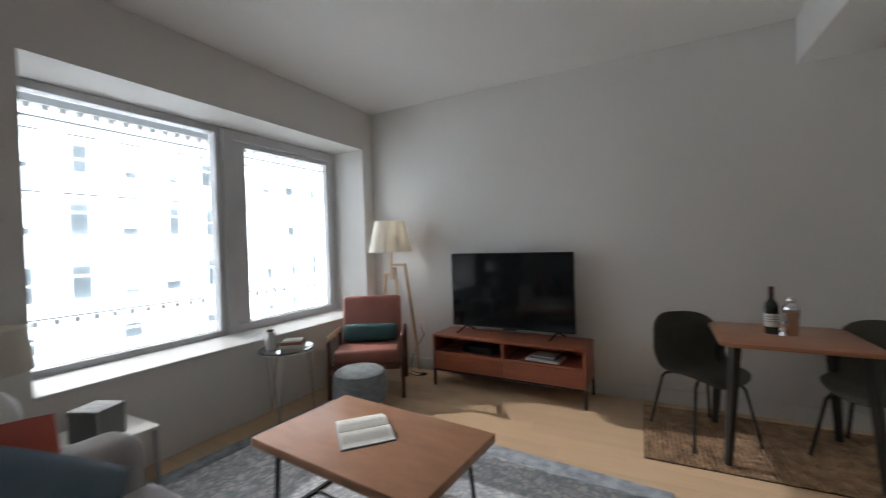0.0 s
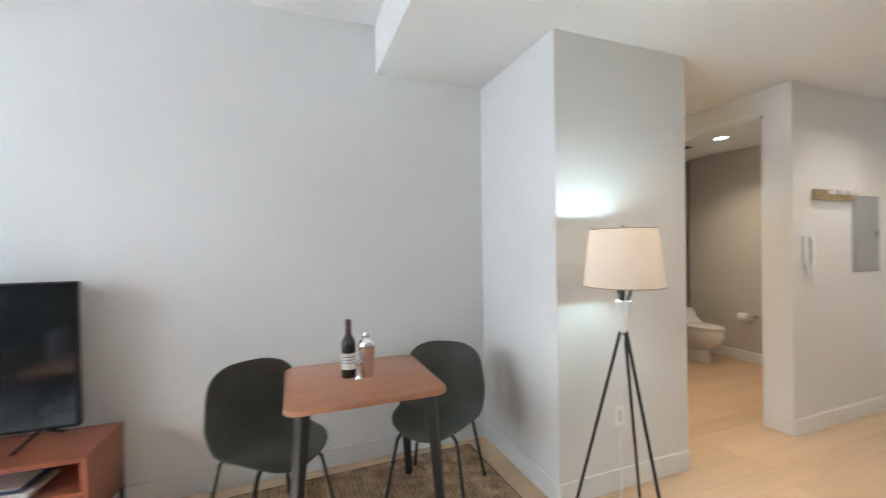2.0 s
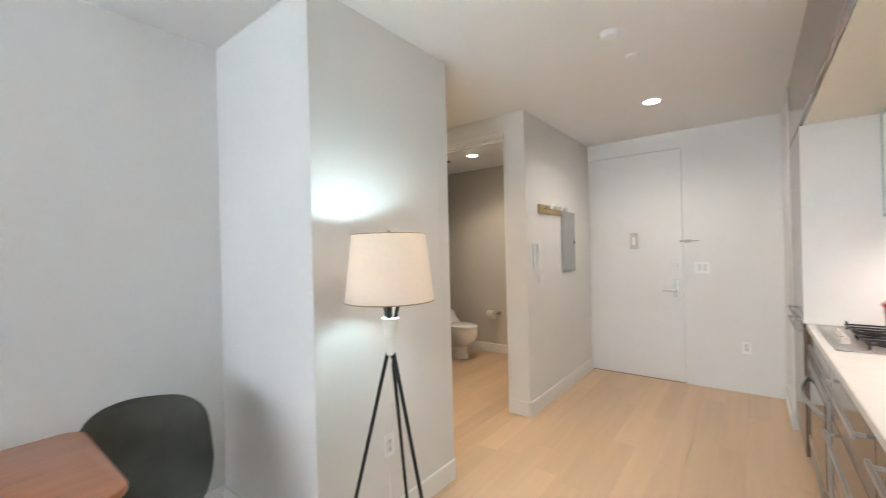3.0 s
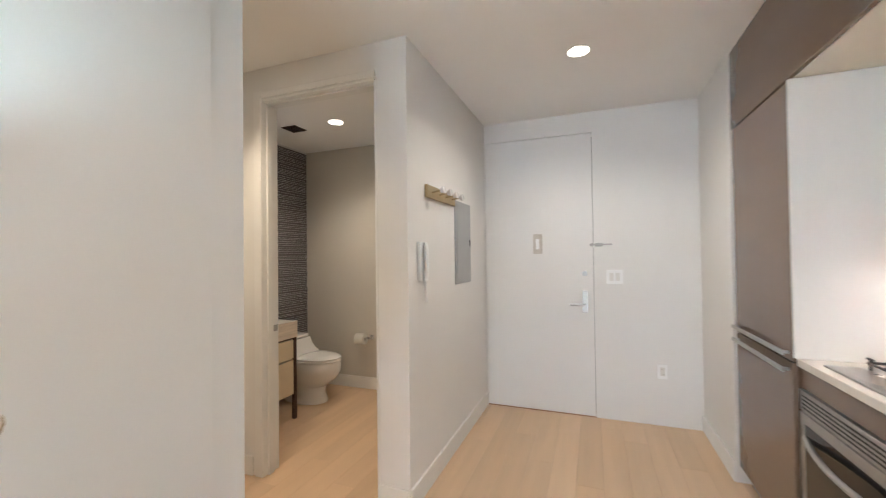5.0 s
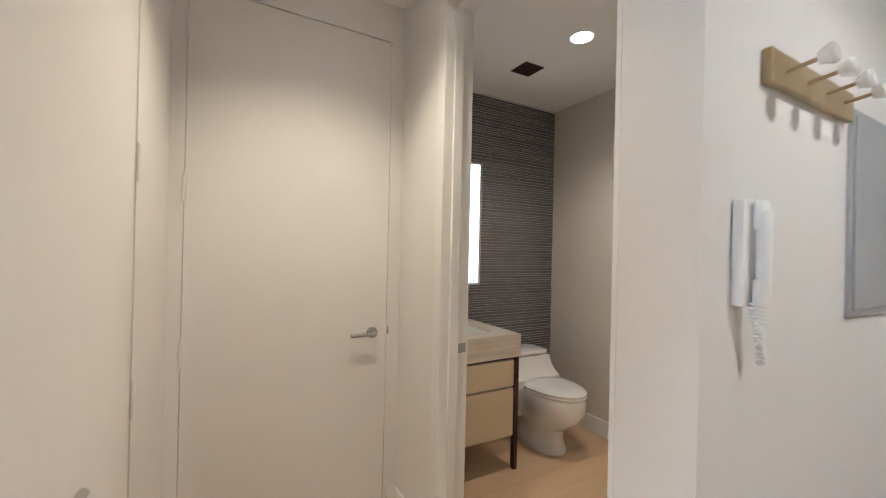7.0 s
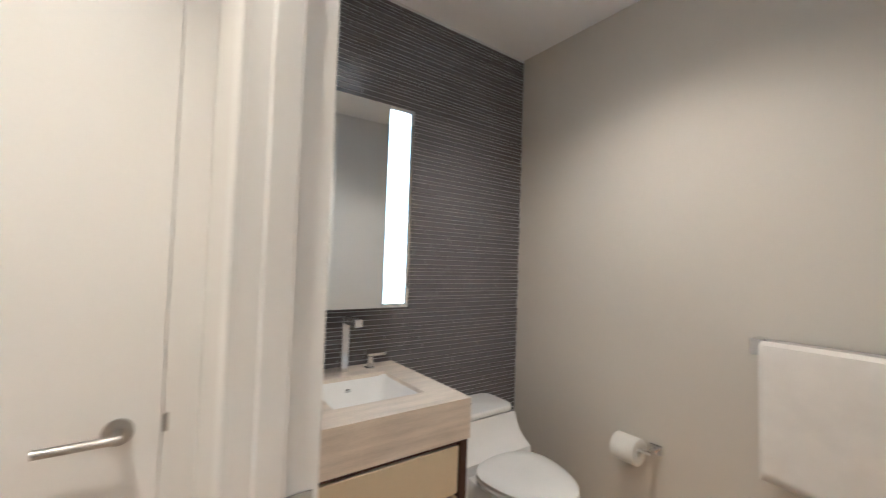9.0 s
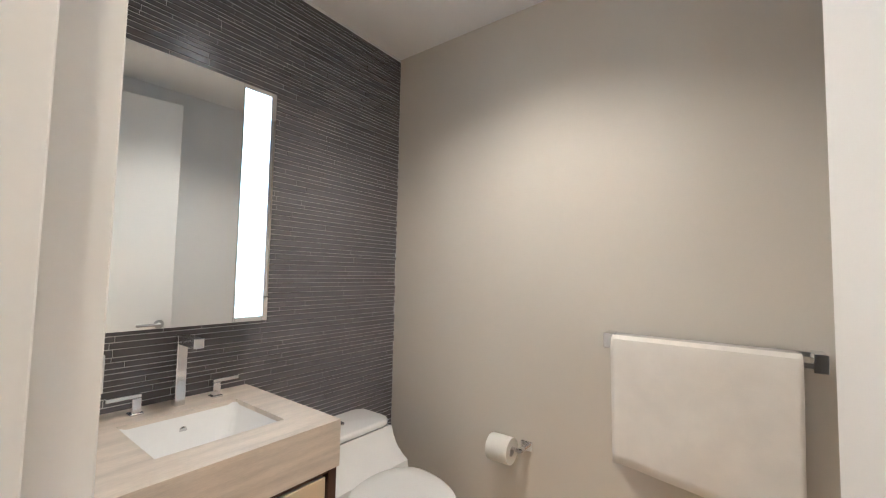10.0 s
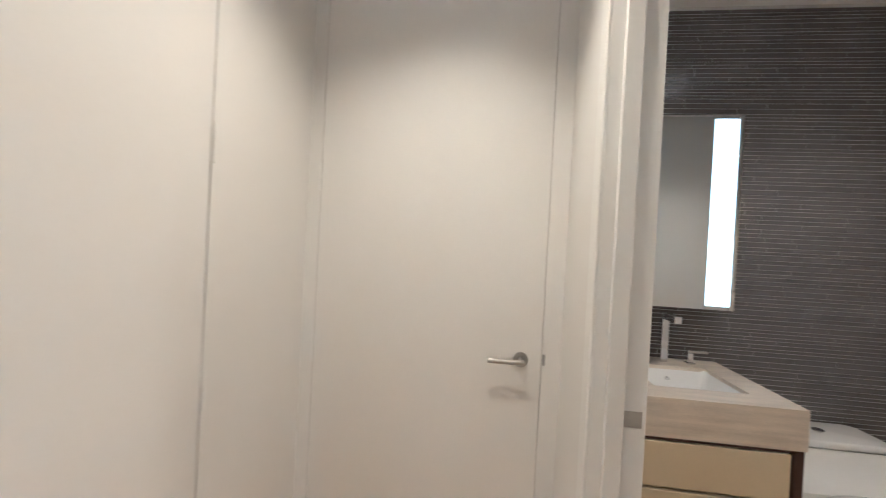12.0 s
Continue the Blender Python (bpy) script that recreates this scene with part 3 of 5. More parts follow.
panel = thing("breaker_panel", 2.782, 0.003, 1.149, 0, "grey painted electrical panel set on the wall", "electrical panel")
part("cover", box(bmesh.new(), 0, 0.36, -0.012, 0, 0, 0.602, 0.002), grey_metal, panel)
part("door", box(bmesh.new(), 0.02, 0.34, -0.017, -0.012, 0.02, 0.582, 0.002), grey_metal, panel)
part("latch", box(bmesh.new(), 0.305, 0.33, -0.022, -0.017, 0.28, 0.325, 0.002), black_plastic, panel, "dark latch")

phone = thing("intercom_phone", 2.174, 0.003, 1.215, 0, "white wall intercom handset with a coiled cord", "intercom")
part("base", box(bmesh.new(), -0.036, 0.026, -0.024, 0, 0, 0.222, 0.006, 2), white_plastic, phone)
bm = bmesh.new()
box(bm, -0.012, 0.030, -0.046, -0.025, 0.0, 0.060, 0.010, 2)
box(bm, -0.012, 0.030, -0.046, -0.025, 0.155, 0.22, 0.010, 2)
box(bm, -0.009, 0.027, -0.052, -0.030, 0.02, 0.20, 0.010, 2)
part("handset", bm, white_plastic, phone)
coil = []
for k in range(150):
    s = k / 149
    bend = 0.5 - abs(s - 0.5)
    coil.append((0.01 + 0.03 * math.sin(s * 3.1) - 0.02 * s + 0.007 * math.cos(k * 1.3), -0.03 + 0.007 * math.sin(k * 1.3), 0.01 - 0.26 * bend))
part("cord", pipe(bmesh.new(), coil, 0.0022, 6), white_plastic, phone, "coiled white cord")


def downlight(x, y, z, label="small round recessed ceiling downlight, lit"):
    d = thing("downlight", x, y, z, 0, label, "downlight", "recessed ceiling lights")
    part("trim_ring", lathe(bmesh.new(), [(0.056, -0.004), (0.064, -0.006), (0.070, -0.002), (0.070, 0.0), (0.056, 0.0)], 32, caps=False), trim_paint, d)
    part("lens", lathe(bmesh.new(), [(0.0555, -0.007), (0.0555, -0.001)], 32), spot_glow, d, "glowing lens")


# the last downlight is an added, unseen fitting for the fill lamp
for dx, dy, dz in ((2.55, -0.86, CEIL), (2.92, 1.10, 2.50), (1.58, 0.80, CEIL), (0.6, -1.0, CEIL)):
    downlight(dx, dy, dz)
bm = lathe(bmesh.new(), [(0.0, -0.024), (0.036, -0.024), (0.045, -0.016), (0.05, -0.005), (0.051, 0.0)], 32)
solid("smoke_detector", bm, white_plastic, "round white smoke detector on the ceiling", "smoke detector", m=pose(1.27, -0.887, CEIL))
bm = lathe(bmesh.new(), [(0.0, -0.012), (0.03, -0.010), (0.038, 0.0)], 24)
solid("sprinkler_cover", bm, white_plastic, "small white sprinkler cover on the ceiling", "sprinkler", m=pose(1.62, -0.92, CEIL))
vent = thing("ceiling_vent", 2.93, 1.55, 2.50, 0, "small dark slotted ceiling vent", "vent")
part("vent_frame", box(bmesh.new(), -0.075, 0.075, -0.075, 0.075, -0.005, 0), bronze, vent)
for k in range(7):
    part("slat", box(bmesh.new(), -0.066, 0.066, -0.064 + k * 0.019, -0.052 + k * 0.019, -0.011, -0.005), bronze, vent)

# ---- living room: large things ----
rug = thing("area_rug", -3.0, -1.30, 0, -4.5, "faded blue-grey oriental rug on the oak floor", "rug")
part("field", box(bmesh.new(), -1.18, 1.18, -0.84, 0.84, 0.001, 0.011, 0.003), rug_blue, rug)
bm = bmesh.new()
for x0, x1, ya, yb in ((-1.31, 1.31, 0.84, 0.97), (-1.31, 1.31, -0.97, -0.84), (-1.31, -1.18, -0.84, 0.84), (1.18, 1.31, -0.84, 0.84)):
    box(bm, x0, x1, ya, yb, 0.001, 0.0105, 0.003)
part("border", bm, rug_edge, rug, "darker slate border")

jr = thing("jute_rug", -1.02, 0.335, 0, 1.5, "braided natural jute rug under the dining table", "rug")
part("backing", box(bmesh.new(), -0.755, 0.865, -0.43, 0.43, 0.001, 0.006), jute_gap, jr)
rr = random.Random(3)
me_v, me_f = [], []
xx = -0.75
while xx < 0.84:
    yy = -0.428 + 0.012 * rr.random()
    while yy < 0.41:
        w, d, h = 0.0225 + 0.003 * rr.random(), 0.0125 + 0.004 * rr.random(), 0.0085 + 0.004 * rr.random()
        s = 0.0018 * rr.uniform(-1, 1)
        k0 = len(me_v)
        for ins, lev in ((0.0, 0.005), (0.12, 0.6), (0.34, 1.0)):
            z = 0.005 + h * lev if lev > 0.1 else 0.005
            for px, py in ((ins, ins), (1 - ins, ins), (1 - ins, 1 - ins), (ins, 1 - ins)):
                me_v.append((xx + s + w * px + (py - 0.5) * 0.004, yy + d * py, z))
        for lo in (0, 4):
            for k in range(4):
                me_f.append((k0 + lo + k, k0 + lo + (k + 1) % 4, k0 + lo + 4 + (k + 1) % 4, k0 + lo + 4 + k))
        me_f.append((k0 + 8, k0 + 9, k0 + 10, k0 + 11))
        yy += d + 0.0035
    xx += 0.0268
me = bpy.data.meshes.new("jute_weave")
me.from_pydata(me_v, [], me_f)
me.materials.append(jute)
weave = new("weave", me)
weave.parent = jr
tagged(weave, kind="stuff")

# television stand
con = thing("media_console", -2.875, 0.655, 0, -1.5, "reddish wooden media console with drawers on thin black legs", "tv stand")
part("top", box(bmesh.new(), -0.705, 0.705, -0.19, 0.19, 0.463, 0.487, 0.003), cherry, con)
part("side_panel", box(bmesh.new(), -0.702, -0.68, -0.187, 0.19, 0.155, 0.463, 0.002), cherry, con)
part("side_panel", box(bmesh.new(), 0.68, 0.702, -0.187, 0.19, 0.155, 0.463, 0.002), cherry, con)
part("back_panel", box(bmesh.new(), -0.68, 0.68, 0.17, 0.186, 0.175, 0.463), cherry, con)
part("bottom_panel", box(bmesh.new(), -0.68, 0.68, -0.17, 0.17, 0.155, 0.173), cherry, con)
part("shelf", box(bmesh.new(), -0.68, 0.68, -0.185, 0.17, 0.312, 0.33, 0.002), cherry, con)
part("divider", box(bmesh.new(), -0.012, 0.012, -0.183, 0.17, 0.33, 0.463, 0.001), cherry, con)
for s in (-1, 1):
    dr = part("drawer", box(bmesh.new(), min(s * 0.003, s * 0.677), max(s * 0.003, s * 0.677), -0.188, -0.165, 0.166, 0.309, 0.002), cherry, con)
    for t in (-1, 1):
        bm = bmesh.new()
        box(bm, s * 0.695 - 0.010, s * 0.695 + 0.010, t * 0.178 - 0.010, t * 0.178 + 0.010, 0, 0.155, 0.002)
        part("leg", bm, black_metal, con, "thin black metal leg")
part("base_rail", box(bmesh.new(), -0.685, 0.685, -0.185, -0.168, 0.142, 0.155), black_metal, con)
part("base_rail", box(bmesh.new(), -0.685, 0.685, 0.168, 0.185, 0.142, 0.155), black_metal, con)

tv = thing("television", -2.88, 0.70, 0.487, -1.2, "flat black television with its screen off on two splayed feet", "television")
part("bezel", box(bmesh.new(), -0.589, 0.589, -0.012, 0.022, 0.060, 0.765, 0.004), black_plastic, tv)
part("screen", box(bmesh.new(), -0.58, 0.58, -0.0145, -0.0121, 0.076, 0.757), screen_glass, tv, "dark glossy screen", smooth=False)
part("rear_housing", box(bmesh.new(), -0.4, 0.4, 0.022, 0.06, 0.09, 0.46, 0.015, 2), black_plastic, tv)
part("sensor", box(bmesh.new(), -0.07, 0.07, -0.014, 0.012, 0.046, 0.060, 0.004), black_plastic, tv)
for s in (-0.44, 0.44):
    bm = bmesh.new()
    bar(bm, (s, 0.0, 0.065), (s - 0.05, -0.12, 0.006), 0.016, 0.014)
    bar(bm, (s, 0.0, 0.065), (s + 0.04, 0.10, 0.006), 0.016, 0.014)
    part("foot", bm, black_plastic, tv)

# things in the open shelf
bk = thing("magazine_stack", -2.53, 0.60, 0.33, -6, "white and blue magazines lying in the console", "magazines")
part("magazine", box(bmesh.new(), -0.145, 0.145, -0.105, 0.105, 0, 0.022, 0.002), paper, bk)
part("magazine", box(bmesh.new(), -0.11, 0.12, -0.09, 0.09, 0.0225, 0.034, 0.002), book_blue, bk)
part("magazine", box(bmesh.new(), -0.10, 0.10, -0.08, 0.085, 0.0345, 0.042, 0.002), paper, bk)
stb = thing("set_top_box", -3.13, 0.63, 0.33, -1.5, "black set-top box in the console", "media player")
part("casing", box(bmesh.new(), -0.16, 0.16, -0.10, 0.10, 0.006, 0.062, 0.005), black_plastic, stb)
part("front_panel", box(bmesh.new(), -0.155, 0.155, -0.103, -0.1, 0.012, 0.056), screen_glass, stb)

# dining table
tab = thing("dining_table", -0.997, 0.275, 0.017, 0, "small reddish wooden dining table with rounded corners", "table")
bm = slab(bmesh.new(), round_rect(-0.36, 0.36, -0.33, 0.33, 0.07, 8), 0.695, 0.72, 0.005, 2)
part("tabletop", bm, table_wood, tab)
for sx in (-1, 1):
    for sy in (-1, 1):
        bm = bmesh.new()
        a, b = Vector((sx * 0.285, sy * 0.265, 0.695)), Vector((sx * 0.33, sy * 0.30, 0.0))
        q = (b - a).to_track_quat("Z", "Y").to_matrix().to_4x4()
        m = Matrix.Translation((a + b) / 2)
        bmesh.ops.create_cone(bm, cap_ends=True, segments=4, radius1=0.037, radius2=0.023, depth=(b - a).length, matrix=m @ q @ pose(0, 0, 0, 0, 0, 45))
        bmesh.ops.bevel(bm, geom=list(bm.edges), offset=0.004, segments=1, affect="EDGES")
        part("leg", bm, black_metal, tab, "tapered black leg")


def shell_chair():
    """A tub chair: one moulded shell on four bent tube legs; it faces local +x."""
    c = thing("dining_chair", 0, 0, 0, 0, "charcoal moulded tub chair with thin black legs at the table", "chair", "chairs at the dining table")
    prof = [(0.24, 0.385), (0.21, 0.412), (0.12, 0.418), (0.02, 0.406), (-0.08, 0.404), (-0.155, 0.422), (-0.205, 0.475), (-0.23, 0.535), (-0.243, 0.605), (-0.252, 0.675), (-0.260, 0.738), (-0.265, 0.775), (-0.266, 0.787)]
    half = [0.13, 0.185, 0.222, 0.24, 0.25, 0.258, 0.258, 0.254, 0.248, 0.238, 0.218, 0.17, 0.09]
    bm = bmesh.new()
    rows = []
    n = 15
    for i, ((f, z), h) in enumerate(zip(prof, half)):
        s = i / (len(prof) - 1)
        back = min(1.0, max(0.0, (s - 0.3) / 0.3))
        line = []
        for k in range(n):
            v = -1 + 2 * k / (n - 1)
            e = abs(v) ** 2.2
            line.append(bm.verts.new((f + back * (0.10 + 0.05 * (1 - s)) * e * (h / 0.26), v * h, z + (1 - back) * 0.045 * e + (0.07 * e if 0.35 < s < 0.6 else 0.0))))
        rows.append(line)
    for a, b in zip(rows[:-1], rows[1:]):
        for k in range(n - 1):
            bm.faces.new((a[k], a[k + 1], b[k + 1], b[k]))
    sh = part("shell", bm, shell, c)
    so = sh.modifiers.new("thickness", "SOLIDIFY")
    so.thickness, so.offset = 0.014, 0
    su = sh.modifiers.new("round", "SUBSURF")
    su.levels = su.render_levels = 1
    for sx in (-1, 1):
        for sy in (-1, 1):
            d = Vector((sx * 0.707, sy * 0.707, 0))
            pts = [d * 0.03 + Vector((0, 0, 0.387)), d * 0.17 + Vector((0, 0, 0.389)), d * 0.215 + Vector((0, 0, 0.377)), d * 0.238 + Vector((0, 0, 0.345)), d * 0.315 + Vector((0, 0, 0.004))]
            leg = part("leg", pipe(bmesh.new(), pts, 0.0095, 10), black_metal, c, "thin black tube leg")
            part("glide", rod(bmesh.new(), d * 0.316 + Vector((0, 0, 0)), d * 0.314 + Vector((0, 0, 0.014)), 0.012, n=10), black_plastic, leg)
    part("seat_bracket", box(bmesh.new(), -0.06, 0.06, -0.06, 0.06, 0.383, 0.399, 0.004), black_metal, c)
    return c


first = shell_chair()
first.matrix_world = pose(-1.42, 0.35, 0.017, 0, 0, -58)
copy_thing(first, pose(-0.565, 0.345, 0.017, 0, 0, -128))

bot = thing("wine_bottle", -1.05, 0.31, 0.737, 0, "dark green wine bottle with a white label on the table", "bottle")
part("body", lathe(bmesh.new(), [(0.0, 0.002), (0.034, 0.0), (0.037, 0.006), (0.037, 0.165), (0.034, 0.185), (0.02, 0.21), (0.0145, 0.225), (0.0145, 0.27), (0.0, 0.27)], 28), wine_glass_dark, bot)
part("label", lathe(bmesh.new(), [(0.0374, 0.045), (0.0376, 0.046), (0.0376, 0.125), (0.0374, 0.126)], 28), label_paper, bot, "white paper label")
bm = bmesh.new()
for zz in (0.105, 0.09, 0.075):
    lathe(bm, [(0.03785, zz), (0.0379, zz + 0.001), (0.0379, zz + 0.004), (0.03785, zz + 0.005)], 28)
part("print", bm, ink, bot)
part("capsule", lathe(bmesh.new(), [(0.0149, 0.21), (0.0152, 0.22), (0.0152, 0.285), (0.0145, 0.292), (0.0, 0.292)], 24), capsule, bot, "dark red foil capsule")
shk = thing("cocktail_shaker", -0.962, 0.285, 0.737, 0, "polished steel cocktail shaker on the table", "shaker")
part("cup", lathe(bmesh.new(), [(0.0, 0.0), (0.031, 0.0), (0.034, 0.004), (0.0425, 0.155), (0.0435, 0.158)], 32), chrome, shk)
part("strainer", lathe(bmesh.new(), [(0.0435, 0.158), (0.0425, 0.17), (0.036, 0.186), (0.02, 0.197), (0.019, 0.2)], 32), chrome, shk)
part("cap", lathe(bmesh.new(), [(0.020, 0.2), (0.0205, 0.203), (0.0195, 0.226), (0.016, 0.232), (0.0, 0.233)], 24), chrome, shk)
jig = thing("shot_glass", -1.006, 0.262, 0.737, 0, "small steel jigger on the table", "jigger")
part("cup", lathe(bmesh.new(), [(0.018, 0.0), (0.02, 0.002), (0.011, 0.034), (0.022, 0.075), (0.020, 0.075), (0.009, 0.036)], 24), chrome, jig)


# lamps
def tripod_floor_lamp(x, y):
    L = thing("floor_lamp", x, y, 0, 0, "tripod floor lamp with black legs and a lit cream drum shade", "floor lamp")
    part("shade", lathe(bmesh.new(), [(0.180, 1.192), (0.182, 1.192), (0.149, 1.468), (0.147, 1.468)], 48, caps=False), linen_shade, L, "lit cream linen shade")
    for r, z in ((0.182, 1.194), (0.149, 1.466)):
        hoop = [(r * math.cos(2 * math.pi * k / 48), r * math.sin(2 * math.pi * k / 48), z) for k in range(49)]
        part("shade_ring", pipe(bmesh.new(), hoop, 0.0022, 5), brass, L)
    for a0 in (149, 269, 29):
        a = radians(a0)
        d = Vector((math.cos(a), math.sin(a), 0))
        part("leg", rod(bmesh.new(), d * -0.034 + Vector((0, 0, 1.175)), d * 0.262, 0.0085, 0.007, n=12), black_metal, L, "round black leg")
    part("wrap", lathe(bmesh.new(), [(0.034, 1.125), (0.037, 1.122), (0.024, 1.03), (0.022, 0.975), (0.019, 0.972)], 24), paper, L, "pale cord wrap where the legs cross")
    part("stem", rod(bmesh.new(), (0, 0, 1.12), (0, 0, 1.474), 0.008, n=12), black_metal, L)
    part("finial", lathe(bmesh.new(), [(0.006, 1.472), (0.009, 1.476), (0.004, 1.484), (0.0, 1.485)], 16), brass, L)
    bm = bmesh.new()
    for k in range(3):
        a = radians(90 + 120 * k)
        rod(bm, (0, 0, 1.47), (0.148 * math.cos(a), 0.148 * math.sin(a), 1.464), 0.002, n=6)
    part("spider", bm, brass, L)
    cable = [(0.01, 0.01, 0.95), (0.10, 0.12, 0.62), (0.22, 0.27, 0.44), (0.24, 0.285, 0.38), (0.20, 0.22, 0.10), (0.12, 0.16, 0.005)]
    part("cable", pipe(bmesh.new(), cable, 0.003, 6), white_plastic, L, "thin clear power cable")
    return L


tripod_floor_lamp(0.168, -0.288)


def shelf_floor_lamp(x, y):
    L = thing("floor_lamp", x, y, 0, 0, "pale ash tripod floor lamp with a lit white cone shade", "floor lamp")
    part("shade", lathe(bmesh.new(), [(0.222, 1.285), (0.2245, 1.285), (0.155, 1.60), (0.1525, 1.60)], 48, caps=False), white_shade, L, "lit white tapered shade")
    part("post", bar(bmesh.new(), (0, 0, 1.0), (0, 0, 1.40), 0.026, 0.026), ash, L)
    for d, z, foot in (((0.17, 0.0), 1.15, (0.145, 0.27)), ((-0.11, 0.05), 1.06, (-0.33, 0.20)), ((-0.02, 0.10), 1.11, (-0.06, 0.285))):
        bm = bmesh.new()
        bar(bm, (0, 0, z), (d[0], d[1], z), 0.026, 0.024)
        part("bracket", bm, ash, L)
        part("leg", bar(bmesh.new(), (d[0], d[1], z + 0.012), (foot[0], foot[1], 0.0), 0.024, 0.030), ash, L, "square pale wooden leg")
    part("socket", rod(bmesh.new(), (0, 0, 1.34), (0, 0, 1.40), 0.02, n=12), white_plastic, L)
    bm = bmesh.new()
    for k in range(3):
        a = radians(30 + 120 * k)
        rod(bm, (0, 0, 1.59), (0.154 * math.cos(a), 0.154 * math.sin(a), 1.59), 0.002, n=6)
    part("spider", bm, steel, L)
    return L


shelf_floor_lamp(-4.1, 0.56)
cord = [(-3.94, 0.852, 0.45), (-3.90, 0.848, 0.38), (-4.02, 0.84, 0.20), (-4.06, 0.80, 0.01), (-3.98, 0.72, 0.006), (-3.86, 0.70, 0.006), (-3.80, 0.66, 0.006), (-3.88, 0.62, 0.006), (-3.98, 0.66, 0.006)]
pc = thing("power_cord", 0, 0, 0, 0, "dark power cord with a foot switch on the floor", "cord")
part("wire", pipe(bmesh.new(), cord, 0.0035, 6), black_plastic, pc)
part("foot_switch", box(bmesh.new(), -3.86, -3.79, 0.67, 0.71, 0.0, 0.02, 0.006, 2), black_plastic, pc)

# coffee table and its book
ct = thing("coffee_table", -2.92, -1.285, 0.0095, -5, "low walnut coffee table on black sled legs", "coffee table")
part("tabletop", box(bmesh.new(), -0.515, 0.515, -0.315, 0.315, 0.375, 0.42, 0.004, 2), walnut, ct)
for s in (-1, 1):
    bm = bmesh.new()
    bar(bm, (s * 0.40, -0.24, 0.375), (s * 0.44, -0.24, 0.008), 0.03, 0.008)
    bar(bm, (s * 0.40, 0.24, 0.375), (s * 0.44, 0.24, 0.008), 0.03, 0.008)
    bar(bm, (s * 0.44, -0.25, 0.006), (s * 0.44, 0.25, 0.006), 0.03, 0.010)
    part("sled_leg", bm, black_metal, ct)
part("brace", bar(bmesh.new(), (-0.44, 0.0, 0.012), (0.44, 0.0, 0.012), 0.012, 0.012), black_metal, ct)

bo = thing("open_book", -2.985, -1.265, 0.4305, -42, "open book lying on the coffee table", "book")
for s in (-1, 1):
    bm = bmesh.new()
    n = 10
    grid = []
    for i in range(n + 1):
        f = i / n
        z = 0.006 + 0.020 * math.sin(math.pi * min(1, f * 1.15)) * (1 - 0.55 * f) + 0.006 * (1 - f)
        grid.append((s * (0.004 + 0.152 * f), z))
    vs0 = [bm.verts.new((x, -0.125, z)) for x, z in grid] + [bm.verts.new((grid[-1][0], -0.125, 0.003)), bm.verts.new((grid[0][0], -0.125, 0.003))]
    vs1 = [bm.verts.new((v.co.x, 0.125, v.co.z)) for v in vs0]
    bm.faces.new(vs0)
    bm.faces.new(list(reversed(vs1)))
    m_ = len(vs0)
    for k in range(m_):
        bm.faces.new((vs0[k], vs0[(k + 1) % m_], vs1[(k + 1) % m_], vs1[k]))
    pg = part("page_block", bm, paper, bo)
    bm = bmesh.new()
    for k in range(15):
        yy = 0.10 - k * 0.0145
        for i in range(2, 8):
            (xa, za), (xb, zb) = grid[i], grid[i + 1]
            v = [bm.verts.new(p) for p in ((xa, yy, za + 0.0007), (xb, yy, zb + 0.0007), (xb, yy - 0.004, zb + 0.0007), (xa, yy - 0.004, za + 0.0007))]
            bm.faces.new(v)
    part("print", bm, ink, pg, "grey lines of print")
part("cover", box(bmesh.new(), -0.162, 0.162, -0.13, 0.13, 0.0, 0.003), book_blue, bo)

# armchair
ac = thing("armchair", -4.09, 0.16, 0, 31, "salmon leather armchair with a dark wooden frame", "armchair")
part("seat_cushion", box(bmesh.new(), -0.29, 0.29, -0.27, 0.24, 0.31, 0.43, 0.035, 3), salmon, ac)
bm = box(bmesh.new(), -0.29, 0.29, -0.05, 0.05, 0.0, 0.47, 0.035, 3)
bm.transform(pose(0, 0.20, 0.385, -12))
part("back_cushion", bm, salmon, ac)
part("seat_frame", box(bmesh.new(), -0.30, 0.30, -0.25, 0.25, 0.25, 0.31, 0.006), dark_arm, ac)
for s in (-1, 1):
    bm = bmesh.new()
    bar(bm, (s * 0.325, -0.27, 0.0), (s * 0.325, -0.25, 0.54), 0.034, 0.04, 0.006)
    part("front_leg", bm, dark_arm, ac)
    bm = bmesh.new()
    bar(bm, (s * 0.325, 0.30, 0.0), (s * 0.325, 0.22, 0.54), 0.034, 0.04, 0.006)
    part("rear_leg", bm, dark_arm, ac)
    bm = bmesh.new()
    bar(bm, (s * 0.325, -0.30, 0.548), (s * 0.325, 0.26, 0.53), 0.026, 0.055, 0.01)
    part("armrest", bm, ash if s < 0 else dark_arm, ac, "wooden armrest")
    bm = bmesh.new()
    bar(bm, (s * 0.315, -0.25, 0.29), (s * 0.315, 0.26, 0.27), 0.03, 0.04, 0.004)
    part("side_rail", bm, dark_arm, ac)


